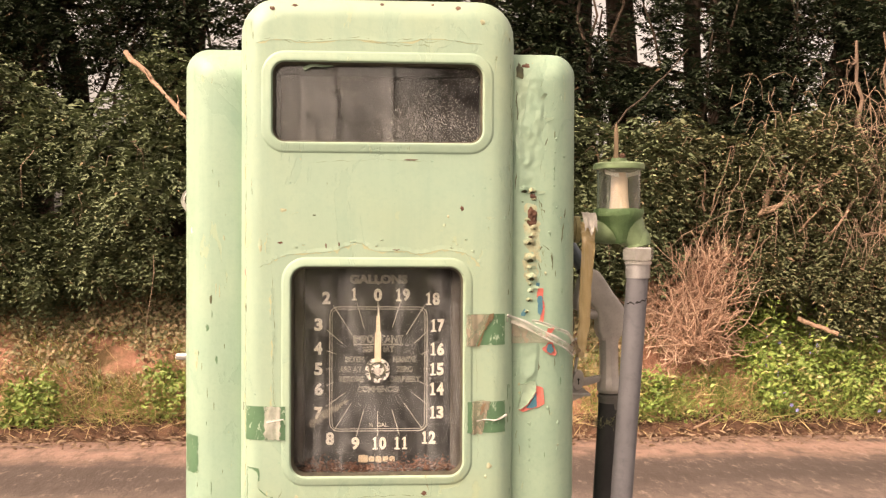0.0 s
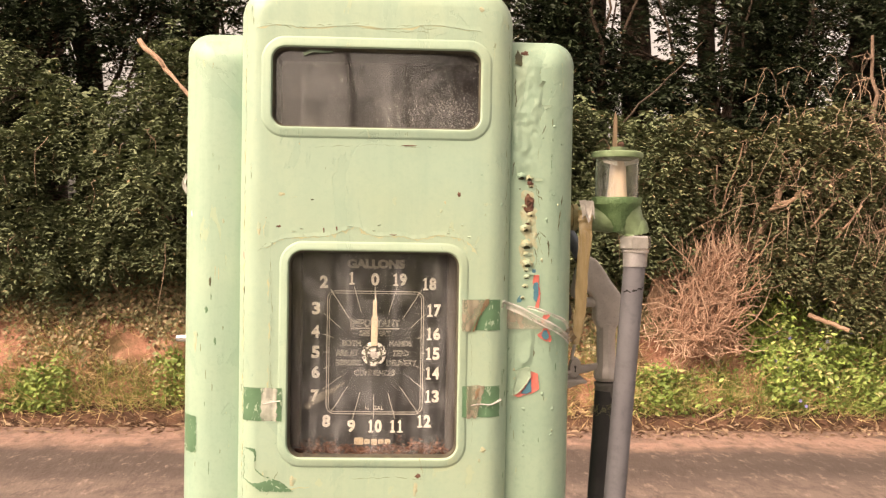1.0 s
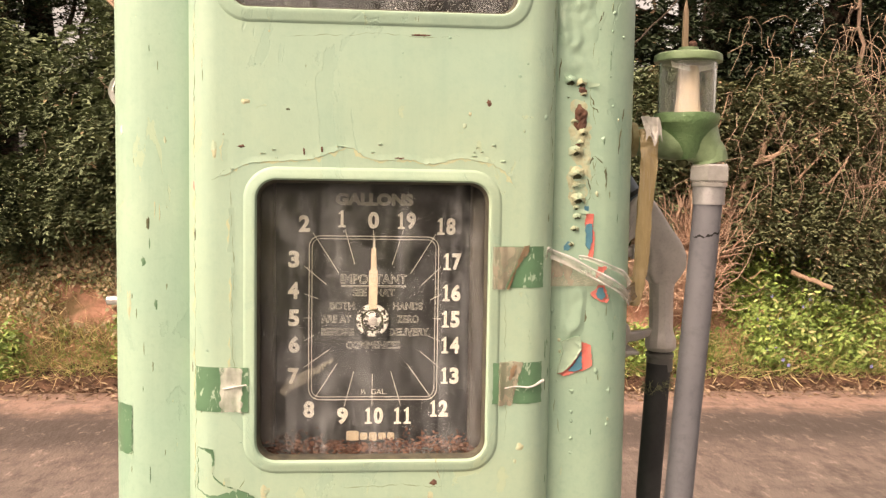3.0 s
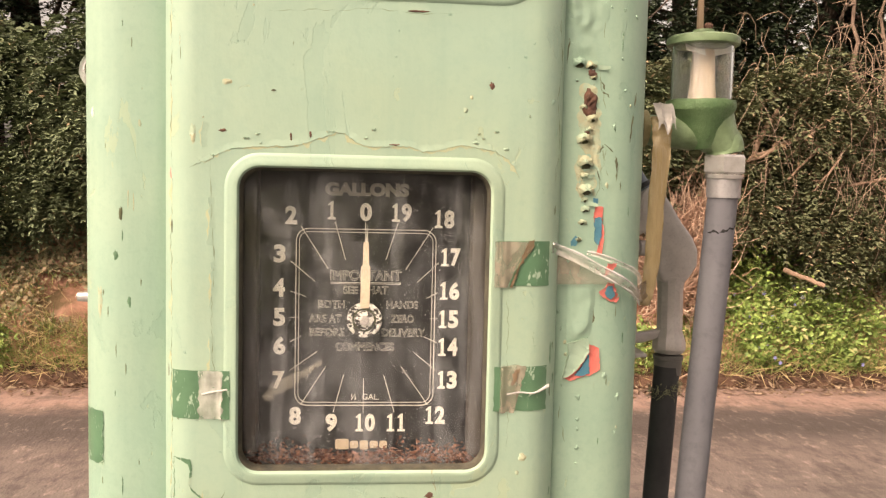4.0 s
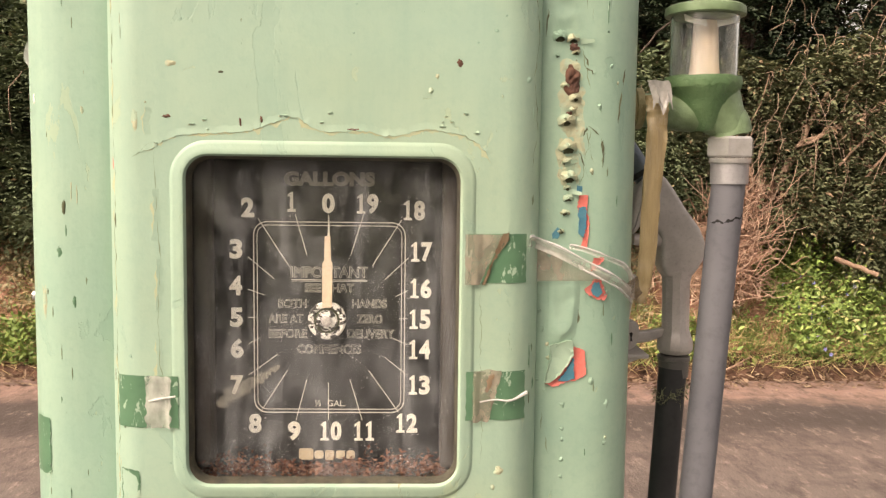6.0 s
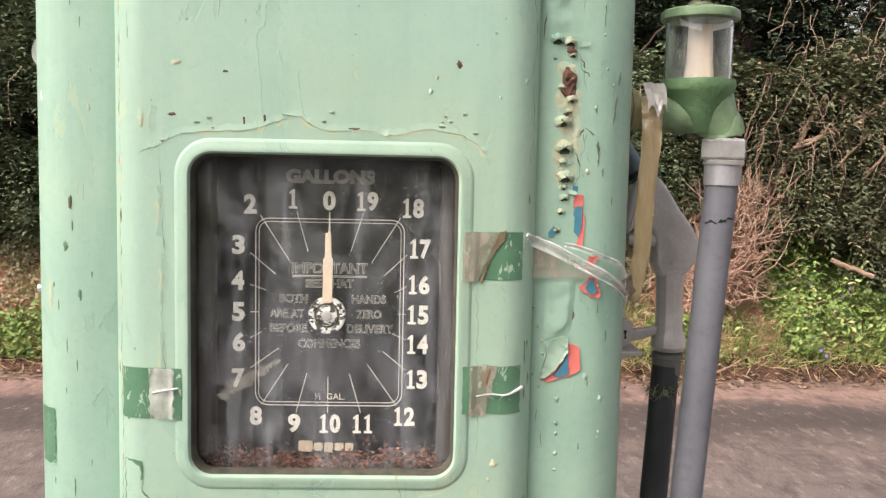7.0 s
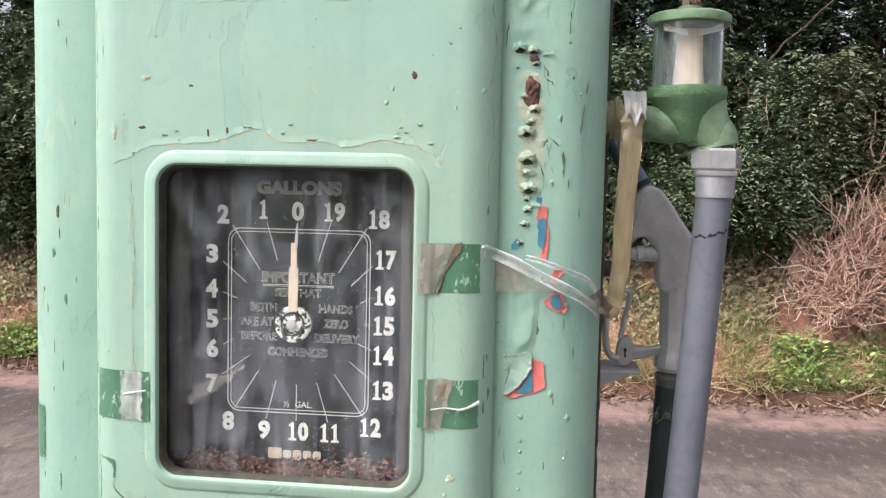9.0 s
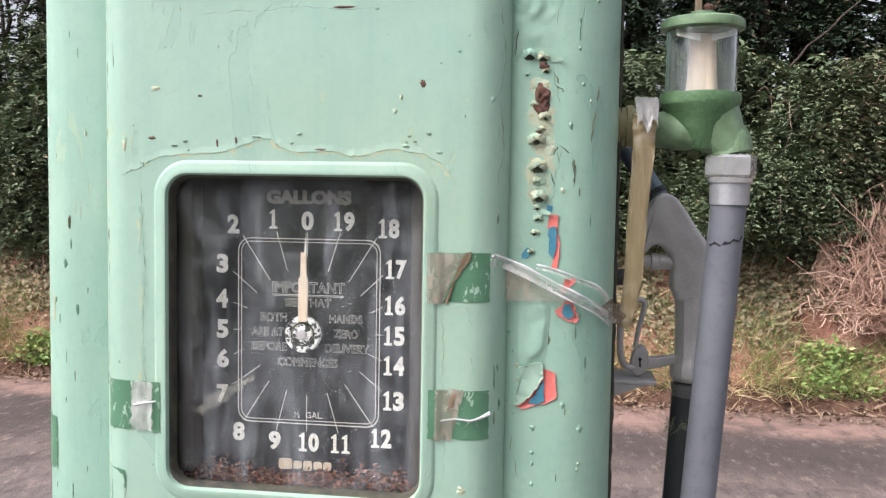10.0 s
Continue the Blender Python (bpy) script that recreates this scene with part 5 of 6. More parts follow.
# chips with rust and undercoat showing
for x, z, rx, rz, m, k in ((0.091, 1.713, 0.004, 0.004, RUST, 1), (-0.155, 1.709, 0.006, 0.003, BLISTER, 2), (0.0665, 1.689, 0.003, 0.004, BLISTER, 3), (0.072, 1.701, 0.002, 0.003, BLISTER, 4), (-0.112, 1.702, 0.0025, 0.0015, CRACK, 5), (-0.158, 1.664, 0.005, 0.0018, RUST, 6),
                           (-0.096, 1.66, 0.0014, 0.005, RUST, 7), (-0.078, 1.662, 0.0013, 0.005, RUST, 8), (-0.207, 1.623, 0.0015, 0.006, RED_COAT, 9), (-0.206, 1.575, 0.0016, 0.008, CRACK, 10), (0.0, 1.655, 0.008, 0.0015, RUST, 11), (0.128, 1.685, 0.002, 0.002, BLISTER, 12),
                           (0.02, 1.779, 0.012, 0.0015, RUST, 13), (-0.02, 1.994, 0.004, 0.003, RUST, 14), (0.085, 1.99, 0.004, 0.004, RUST, 15), (-0.14, 1.99, 0.005, 0.003, RUST, 16), (-0.17, 1.985, 0.004, 0.004, RUST, 17), (0.05, 1.995, 0.003, 0.002, RUST, 18), (0.04, 1.318, 0.006, 0.004, RUST, 19),
                           (0.036, 1.30, 0.004, 0.012, BLISTER, 20), (-0.135, 1.31, 0.006, 0.01, BLISTER, 21), (0.13, 1.355, 0.005, 0.005, BLISTER, 22), (0.125, 1.34, 0.003, 0.003, BLISTER, 23), (-0.185, 1.66, 0.003, 0.012, BLISTER, 24), (0.152, 1.70, 0.0025, 0.003, GREEN_COL, 25), (0.118, 1.97, 0.004, 0.005, BLISTER, 26)):
    fleck("paint_chip", x, z, rx, rz, m, front, front_y, 100 + k)
for x, z, rx, rz, m, k in ((-0.24, 1.67, 0.002, 0.004, BLISTER, 1), (-0.263, 1.545, 0.003, 0.006, OLD_GREEN, 2), (-0.258, 1.585, 0.002, 0.008, CRACK, 3), (-0.28, 1.50, 0.003, 0.02, BLISTER, 4), (-0.25, 1.50, 0.002, 0.006, OLD_GREEN, 5), (-0.288, 1.68, 0.002, 0.006, CREAM, 6)):
    fleck("paint_chip", x, z, rx, rz, m, col_l, column_y, 140 + k)

# the blistered strip down one column
lumps("blistered_paint", 0.168, 0.211, 1.735, 1.93, column_y, GREEN_COL, col_r, 0.0046, 48, 2, 0.12, "swollen cracked paint")
lumps("bared_undercoat", 0.177, 0.208, 1.572, 1.745, column_y, BLISTER, col_r, 0.0022, 60, 4, 0.42, "beige undercoat", 0.0014)
lumps("blistered_paint", 0.1765, 0.2055, 1.4655, 1.526, column_y, GREEN_COL, col_r, 0.0042, 34, 7, 0.02, "swollen cracked paint", 0.0012)


def popped(x, z, s, material, seed, tall=0.75):
    """A blister burst along its lower side: a ragged half dome over a dark patch that paints the hollow's shade."""
    r = random.Random(seed)
    n, rings = 15, []
    for f in (0.12, 0.45, 0.75, 1.0):
        ring = []
        for i in range(n):
            a = radians(-38 + 256 * i / (n - 1))
            q = s * f * (1 + 0.22 * r.uniform(-1, 1) * (f > 0.5))
            px, pz = x + q * math.cos(a), z + q * 0.8 * math.sin(a)
            ring.append((px, column_y(px, pz) - s * tall * (1 - f * f) * (1 + 0.25 * r.uniform(-1, 1)) - (0.0003 if f < 1 else -0.0008), pz))
        rings.append(ring)
    fleck("hollow", x, z - s * 0.3, s * 0.75, s * 0.45, CRACK, col_r, column_y, seed + 5, 0.0, 0.0005)
    return part("paint_blister", fix(loft(rings, None, (True, False), False)), material, col_r, smooth=50)


for k, (x, z, w, m) in enumerate(((0.1956, 1.6868, 0.0062, BLISTER), (0.1931, 1.676, 0.0042, BLISTER), (0.189, 1.667, 0.0085, BLISTER), (0.1905, 1.6433, 0.0092, BLISTER), (0.1898, 1.6304, 0.0052, BLISTER), (0.1925, 1.6166, 0.0088, BLISTER), (0.191, 1.607, 0.004, BLISTER),
                                  (0.1919, 1.5976, 0.0052, BLISTER), (0.1894, 1.5845, 0.0045, BLISTER), (0.186, 1.5675, 0.0036, BLISTER), (0.1815, 1.741, 0.0075, GREEN_COL), (0.193, 1.739, 0.006, BLISTER), (0.196, 1.7275, 0.0042, BLISTER), (0.187, 1.698, 0.0042, BLISTER), (0.1795, 1.724, 0.0022, GREEN_COL))):
    popped(x, z, w, m, 801 + 7 * k)
lumps("rust_spot", 0.1855, 0.2015, 1.682, 1.7215, column_y, RUST, col_r, 0.0068, 130, 21, 0.2, "crusted rust", 0.001)
for x, z, rx, rz, k in ((0.175, 1.909, 0.007, 0.013, 3), (0.184, 1.918, 0.006, 0.004, 4), (0.194, 1.7315, 0.005, 0.005, 5), (0.1905, 1.6735, 0.003, 0.002, 6), (0.186, 1.5672, 0.0022, 0.0024, 10)):
    fleck("rust_spot", x, z, rx, rz, CRACK if k in (3, 10) else RUST, col_r, lambda u, v: column_y(u, v) - 0.002, 160 + k, 0.0012)
for z, s in ((1.408, 0.0035), (1.385, 0.0026), (1.375, 0.0024), (1.356, 0.0028), (1.34, 0.0022)):
    fleck("paint_knob", 0.191, z, s, s, GREEN_COL, col_r, column_y, int(z * 1000), 0.0013)
RED, BLUE = "faded red undercoat", "dark blue undercoat"
scab("red_undercoat", [(0.2028, 1.6009), (0.2098, 1.6001), (0.2091, 1.589), (0.2118, 1.5738), (0.2098, 1.5527), (0.2047, 1.5525), (0.2065, 1.562), (0.2055, 1.575), (0.2002, 1.5902)], RED_COAT, col_r, column_y, 0.0006, 201, 0.0008, 0.0008, RED)
scab("blue_undercoat", [(0.2012, 1.5895), (0.2085, 1.5895), (0.2088, 1.5738), (0.2062, 1.562), (0.2024, 1.5653)], BLUE_COAT, col_r, column_y, 0.0019, 202, 0.0008, 0.0002, BLUE)
scab("blue_undercoat", [(0.1998, 1.609), (0.2045, 1.6085), (0.204, 1.6025), (0.1995, 1.603)], BLUE_COAT, col_r, column_y, 0.0005, 203, 0.0005, 0.0, BLUE)
scab("blue_undercoat", [(0.178, 1.5655), (0.1825, 1.5715), (0.187, 1.5675), (0.184, 1.5615), (0.1785, 1.5605)], BLUE_COAT, col_r, column_y, 0.0006, 204, 0.0007, 0.0, BLUE)
scab("red_undercoat", [(0.2165, 1.5435), (0.2265, 1.5439), (0.2232, 1.5379), (0.2175, 1.5341), (0.2140, 1.531)], RED_COAT, col_r, column_y, 0.0006, 205, 0.0008, 0.0005, RED)
scab("red_undercoat", [(0.2089, 1.515), (0.2157, 1.5199), (0.2172, 1.5247), (0.2238, 1.5238), (0.2302, 1.5075), (0.228, 1.5045), (0.2174, 1.507), (0.2102, 1.5115)], RED_COAT, col_r, column_y, 0.0006, 206, 0.0008, 0.0010, RED)
scab("blue_undercoat", [(0.2145, 1.5147), (0.2178, 1.5215), (0.2225, 1.5213), (0.2255, 1.512), (0.2215, 1.5075), (0.2163, 1.510)], BLUE_COAT, col_r, column_y, 0.0019, 207, 0.0006, 0.0, BLUE)
scab("red_undercoat", [(0.1991, 1.4623), (0.2039, 1.4606), (0.2103, 1.458), (0.2119, 1.4365), (0.2038, 1.4313), (0.1944, 1.429), (0.1828, 1.4245), (0.1744, 1.4272), (0.1871, 1.435), (0.1972, 1.4503)], RED_COAT, col_r, column_y, 0.0006, 208, 0.0007, 0.0008, RED)
scab("blue_undercoat", [(0.2, 1.4516), (0.2014, 1.4324), (0.1944, 1.430), (0.1863, 1.4302), (0.194, 1.4405)], BLUE_COAT, col_r, column_y, 0.0018, 209, 0.0007, 0.0002, BLUE)
# the loose flap of paint above it
scab("paint_flap", [(0.1737, 1.4282), (0.1794, 1.4544), (0.1772, 1.4627), (0.193, 1.468), (0.199, 1.4671), (0.2001, 1.4552), (0.1939, 1.4441), (0.1871, 1.4355), (0.1779, 1.4284)], GREEN, col_r, column_y, 0.0026, 210, 0.0004, 0.0012, "loose curling flap of paint")
crack(0.2039, 1.5070, 0.2010, 1.4820, col_r, column_y, 74, 0.002, 0.0036, material=CRACK)
crack(0.1779, 1.4960, 0.185, 1.4618, col_r, column_y, 75, 0.002, 0.0024, material=CRACK)
crack(0.188, 1.4685, 0.199, 1.4700, col_r, column_y, 76, 0.001, 0.003, material=CRACK)
for x0, z0, x1, z1, k in ((0.2009, 1.73, 0.206, 1.715, 1), (0.206, 1.715, 0.2126, 1.7088, 2), (0.2427, 1.7153, 0.237, 1.6643, 3), (0.2075, 1.6616, 0.2176, 1.6539, 4), (0.2237, 1.6502, 0.2246, 1.6284, 5), (0.2013, 1.6397, 0.2102, 1.6161, 6), (0.2075, 1.6616, 0.204, 1.648, 7), (0.1893, 1.87, 0.2113, 1.8422, 8), (0.2155, 1.8142, 0.2075, 1.7981, 9), (0.1705, 1.89, 0.172, 1.82, 10), (0.1715, 1.80, 0.170, 1.74, 11)):
    crack(x0, z0, x1, z1, col_r, column_y, 90 + k, 0.002, 0.0022, x0 < 0.22, CRACK)
for x, z, a, k in ((0.2045, 1.868, 0.9, 1), (0.2115, 1.84, 0.2, 2), (0.2, 1.737, 0.0, 3), (0.187, 1.74, 0.1, 4), (0.188, 1.628, 0.3, 5), (0.192, 1.604, -0.2, 6)):
    def curl(u, v, x=x, z=z, a=a):
        dx, dz = 0.011 * u, 0.006 * v
        return x + dx * math.cos(a) - dz * math.sin(a), column_y(x) - 0.001 - 0.0055 * u * u - 0.001 * v, z + dx * math.sin(a) + dz * math.cos(a) * (1 - 0.6 * u)
    part("paint_flake", sheet(steps(0, 1, 5), steps(-0.5, 0.5, 3), curl), GREEN, col_r, smooth=60)

# tape and bared dark green
patch("bared_green_coat", 0.100, 0.152, 1.5235, 1.5665, front_y, 0.0006, OLD_GREEN, front, 1, 0.0008, label="patch of older dark green")
patch("tape_strip", 0.0975, 0.1205, 1.522, 1.566, front_y, 0.0011, TAPE_BROWN, front, 2, 0.001, 0.02, 0.001, "browned clear tape")
patch("bared_green_coat", 0.100, 0.153, 1.4015, 1.445, front_y, 0.0006, OLD_GREEN, front, 3, 0.0012, label="patch of older dark green")
patch("tape_strip", 0.106, 0.126, 1.4, 1.4465, front_y, 0.0011, TAPE_BROWN, front, 4, 0.003, 0.012, 0.0015, "browned clear tape")
patch("bared_green_coat", -0.205, -0.1505, 1.394, 1.44, front_y, 0.0006, OLD_GREEN, front, 5, 0.0012, label="patch of older dark green")
patch("tape_strip", -0.179, -0.157, 1.394, 1.44, front_y, 0.0011, TAPE, front, 6, 0.003, 0.0, 0.0025, "crumpled clear tape")
scab("bared_green_coat", [(-0.2037, 1.3559), (-0.187, 1.3546), (-0.1887, 1.3293), (-0.1745, 1.317), (-0.1509, 1.3089), (-0.134, 1.2952), (-0.1776, 1.2951), (-0.2033, 1.3114)], OLD_GREEN, front, front_y, 0.0005, 431, 0.0008, 0.0, "patch of older dark green")
patch("bared_green_coat", -0.2985, -0.277, 1.339, 1.392, column_y, 0.0006, OLD_GREEN, col_l, 9, 0.004, label="patch of older dark green", rim=False)
scab("tape_dirt", [(0.1128, 1.522), (0.116, 1.529), (0.1308, 1.5671), (0.136, 1.5684), (0.1348, 1.5605), (0.1224, 1.543), (0.1161, 1.5233)], TAPE_DARK, front, front_y, 0.0018, 441, 0.001, 0.0, "dark grime along the tape's edge")
scab("tape_dirt", [(0.1166, 1.4273), (0.1197, 1.4391), (0.1253, 1.4444), (0.1243, 1.4393), (0.1189, 1.4262)], TAPE_DARK, front, front_y, 0.0018, 442, 0.001, 0.0, "dark grime along the tape's edge")
part("tape_fold", tube(spline([(0.112, YF - 0.008, 1.4195), (0.125, YF - 0.004, 1.4205), (0.14, front_y(0.14) - 0.003, 1.4195), (0.1545, front_y(0.1545) - 0.005, 1.4255)], 5), [0.0007 + 0.0012 * (i / 15) ** 3 for i in range(16)], 7), TAPE_WHITE, front, "whitish rolled tape edge")
part("tape_fold", tube(spline([(-0.176, YF - 0.003, 1.418), (-0.165, YF - 0.004, 1.4205), (-0.152, YF - 0.008, 1.4235)], 5), 0.0009, 7), TAPE_WHITE, front, "whitish rolled tape edge")
def wrap(u, v):
    """The browned tape sheet: its top edge runs down along the rolled band."""
    x = 0.1545 + 0.006 * (1 - v) + u * (0.0965 - 0.006 * (1 - v))
    top = 1.560 - 0.046 * u ** 1.15
    low = min(1.5228 + 0.0006 * u, top - 0.001)
    return x, column_y(x) - 0.0062 * (1 - 0.5 * u) - 0.0012 * noise.noise((u * 5, v * 3, 11)), low + (top - low) * v


part("tape_strip", fix(sheet(steps(0, 1, 26), steps(0, 1, 10), wrap)), TAPE_BROWN, col_r, "browned clear tape", smooth=60)


def ribbon(path, wide, wave=0.0, seed=0, tilt=0.0):
    """A crumpled band along a path, wide as given, facing the viewer."""
    pts = [Vector(p) for p in path]
    bm = bmesh.new()
    rows = []
    for i, p in enumerate(pts):
        d = (pts[min(i + 1, len(pts) - 1)] - pts[max(i - 1, 0)]).normalized()
        up = d.cross(Vector((0, 1, 0))).normalized()
        w = wide[0] + (wide[1] - wide[0]) * i / (len(pts) - 1)
        row = []
        for k in range(7):
            f = k / 6 - 0.5
            y = wave * (noise.noise((i * 0.35, k * 0.9, seed)) + 0.8 * math.cos(f * 6 + i * 0.1))
            row.append(bm.verts.new(p + up * w * f + Vector((0, y + tilt * f * w, 0))))
        rows.append(row)
    for a, b in zip(rows, rows[1:]):
        for k in range(6):
            bm.faces.new((a[k], a[k + 1], b[k + 1], b[k]))
    return fix(bm)


band = spline([(0.1535, front_y(0.1535) - 0.008, 1.5605), (0.163, YC - 0.012, 1.5578), (0.1855, YC - 0.013, 1.5484), (0.214, YC - 0.012, 1.534), (0.2378, YC - 0.003, 1.5219), (0.2515, YC + 0.012, 1.5118), (0.262, YC + 0.035, 1.500)], 6)
part("tape_band", ribbon(band, (0.0105, 0.0095), 0.0022, 4), TAPE, col_r, "twisted clear tape wound round the column", smooth=60)
part("tape_fold", tube([q + Vector((0.001, -0.002, 0.0042)) for q in band[:26]], [0.0011 + 0.0006 * math.sin(i * 0.7) for i in range(26)], 6), TAPE_WHITE, col_r, "whitish rolled tape edge")
part("tape_fold", tube([q + Vector((0, -0.002, -0.0045)) for q in band[16:36]], [0.0008 + 0.0004 * math.sin(i * 0.9) for i in range(20)], 6), TAPE_WHITE, col_r, "whitish rolled tape edge")
loop = spline([(0.192, YC - 0.012, 1.5545), (0.204, YC - 0.012, 1.5525), (0.2253, YC - 0.010, 1.545), (0.2454, YC + 0.002, 1.5363), (0.2545, YC + 0.013, 1.526), (0.2575, YC + 0.022, 1.513)], 6)
part("tape_band", ribbon(loop, (0.004, 0.0055), 0.001, 6), TAPE, col_r, "twisted clear tape wound round the column", smooth=60)
part("tape_fold", tube([q + Vector((0, -0.001, 0.002)) for q in loop], [0.0007 + 0.0003 * math.sin(i * 0.8) for i in range(len(loop))], 6), TAPE_WHITE, col_r, "whitish rolled tape edge")
part("tape_band", ribbon(spline([(0.252, YC + 0.008, 1.521), (0.262, YC + 0.030, 1.509), (0.272, YC + 0.047, 1.502)], 5), (0.018, 0.010), 0.002, 9), TAPE_DARK, col_r, "brown tape end stuck to the hanging strip", smooth=60)

# the yellowed strip that hangs from the outlet pipe to the tape
hang = spline([(0.2885, 1.290, 1.697), (0.2875, 1.286, 1.69), (0.287, 1.284, 1.68), (0.2865, 1.281, 1.655), (0.2825, 1.280, 1.60), (0.281, 1.28, 1.548), (0.277, 1.279, 1.515), (0.274, 1.278, 1.495)], 6)
bm = bmesh.new()
rings = []
for i, p in enumerate(hang):
    f = i / (len(hang) - 1)
    w = 0.0118 - 0.0045 * f + 0.0008 * noise.noise((i * 0.3, 0, 3)) - 0.002 * max(0, f - 0.85) / 0.15
    rings.append([p + Vector((w * math.cos(a) * (1 + 0.08 * noise.noise((i * 0.5, a, 1))), 0.002 * math.sin(a) + 0.0035 * noise.noise((i * 0.4, a * 0.8, 7)), 0)) for a in [2 * math.pi * k / 12 for k in range(12)]])
hanging = part("hanging_tape", fix(loft(rings, bm)), TAPE_OLIVE, pump, "yellowed tape strip hanging from the pipe", smooth=60)
part("tape_top", sheet(steps(-0.012, 0.012, 8), steps(0, 1, 10), lambda u, v: (0.289 + u * (0.95 - 0.25 * v + 0.35 * max(0, v - 0.7)), 1.290 - 0.018 * math.sin(v * 1.5) - 0.005 * noise.noise((u * 260 + 3, v * 1.6, 1)), 1.711 - (0.028 + 0.007 * math.cos(u * 420)) * v + 0.004 * noise.noise((u * 200, v * 4, 2)))), TAPE_SILVER, hanging, "silvery crumpled tape top", smooth=60)

# ---- outlet pipe with its sight glass ----
PY = 1.318
part("pipe_flange", turned((0.2625, PY, 1.686), [(-0.004, 0.0), (-0.004, 0.023), (0.003, 0.023), (0.004, 0.0185), (0.009, 0.0185), (0.010, 0.0205), (0.017, 0.0205), (0.018, 0.0)], 26, (1, 0, 0)), plain_mat("lichened_brass", (0.30, 0.24, 0.11), (0.42, 0.38, 0.22), 60, 0.6, bump=0.8, dist=0.003), pump, "lichen-spotted brass flange")
elbow = part("outlet_elbow", tube(spline([(0.278, PY, 1.685), (0.305, PY, 1.683), (0.335, PY, 1.681), (0.356, PY, 1.679), (0.369, PY, 1.673), (0.3725, PY, 1.661)], 6), [0.0165 + 0.004 * min(1, i / 24) for i in range(31)], 24), GREEN_PIPE, pump, "green painted outlet elbow")
part("shoulder", fix(loft([[(0.3415 + 0.0285 * f + (0.036 * (1 - f) + 0.0195 * f) * math.cos(a) * (1 + 0.0 * f), PY + (0.030 * (1 - f) + 0.0195 * f) * math.sin(a), 1.708 - 0.046 * f) for a in [2 * math.pi * k / 24 for k in range(24)]] for f in (0, 0.25, 0.5, 0.75, 1)])), GREEN_PIPE, elbow)
cone = bmesh.new()
for rings in ([[(0.3415 + r * math.cos(a) + 0.002 * t, PY + r * math.sin(a) * 0.98 - 0.004 * t, z + 0.0012 * noise.noise((r * math.cos(a) * 90, z * 200, a))) for a in [2 * math.pi * k / 30 for k in range(30)]]
               for z, r, t in ((1.717, 0.031, 0), (1.7175, 0.0375, 0), (1.7125, 0.0385, 0), (1.7065, 0.0372, 0), (1.704, 0.0345, 0.2), (1.69, 0.0262, 0.7), (1.676, 0.0185, 1.0), (1.665, 0.011, 1.0), (1.6635, 0.004, 1.0))],):
    loft(rings, cone)
part("cone_casting", fix(cone), GREEN_CAST, elbow, "rough mossy green cone casting")
part("drip_lump", turned((0.338, PY, 1.655), [(0, 0.003), (0.004, 0.007), (0.012, 0.008), (0.014, 0.0)], 12), plain_mat("black_moss", (0.03, 0.035, 0.015), (0.08, 0.09, 0.03), 90, 0.95, bump=1.0, dist=0.003), elbow)
bowl = part("sight_glass", fix(loft([disc_ring((0.3415, PY, z), (0, 0, 1), r, 40) for z, r in ((1.7165, 0.0335), (1.777, 0.0335), (1.777, 0.031), (1.7165, 0.031), (1.7165, 0.0335))], None, (False, False))), GLASS_BOWL, elbow, "clouded glass bowl")
bowl.visible_shadow = False
part("glass_cap", turned((0.3415, PY, 1.777), [(0, 0.0), (0, 0.0365), (0.001, 0.039), (0.004, 0.0395), (0.0085, 0.039), (0.0105, 0.036), (0.0115, 0.02), (0.012, 0.012), (0.018, 0.0115), (0.019, 0.0)], 40), GREEN_PIPE, elbow, "green screw cap")
part("paper_filter", turned((0.3425, PY, 1.717), [(0, 0.0), (0, 0.0155), (0.02, 0.0135), (0.045, 0.0125), (0.056, 0.012), (0.056, 0.0)], 20), FILTER, elbow, "pale peach filter tube")
for s in (-1, 1):
    part("filter_fin", sheet(steps(-0.011, 0.011, 6), steps(0, 1, 4), lambda u, v, s=s: (0.3425 + s * 0.016 + u, PY - 0.016 - 0.004 * v, 1.773 - 0.006 * v + u * s * 0.25 + 18 * u * u * (1 - v))), CREAM, elbow, "small white fin", smooth=60)
part("spike", slab([(0.3335, 1.789), (0.3405, 1.789), (0.3400, 1.836), (0.3370, 1.8505), (0.3342, 1.837)], PY - 0.0025, PY + 0.0025, 0.0008), WOOD, elbow, "rusty pointed spike")
part("bolt", turned((0.3465, PY, 1.795), [(0, 0.0), (0, 0.005), (0.005, 0.0055), (0.008, 0.003), (0.008, 0.0)], 8), RUST, elbow, "rusty bolt")

# ---- hose with its couplings ----
hose = thing("fuel_hose", (0.36, 1.36, 0.5), "grey rubber fuel hose hanging beside the petrol pump", "hose")
part("hex_nut", fix(loft([disc_ring((0.3725, PY, z), (0, 0, 1), r, 6, 0.35) for z, r in ((1.638, 0.0225), (1.640, 0.0246), (1.6565, 0.0246), (1.659, 0.0225))])), ZINC, hose, "worn zinc-plated hexagon nut", smooth=20)
part("collar", turned((0.3725, PY, 1.6325), [(0, 0.0), (0, 0.0205), (0.001, 0.021), (0.005, 0.021), (0.006, 0.0)], 28), ZINC, hose, "zinc-plated ring")
part("ferrule", turned((0.3722, PY, 1.6115), [(0, 0.0), (0, 0.0186), (0.021, 0.0189), (0.0215, 0.0)], 28), plain_mat("grey_painted_ferrule", (0.33, 0.32, 0.33), (0.42, 0.41, 0.42), 40, 0.4, metal=0.3), hose, "grey metal ferrule")
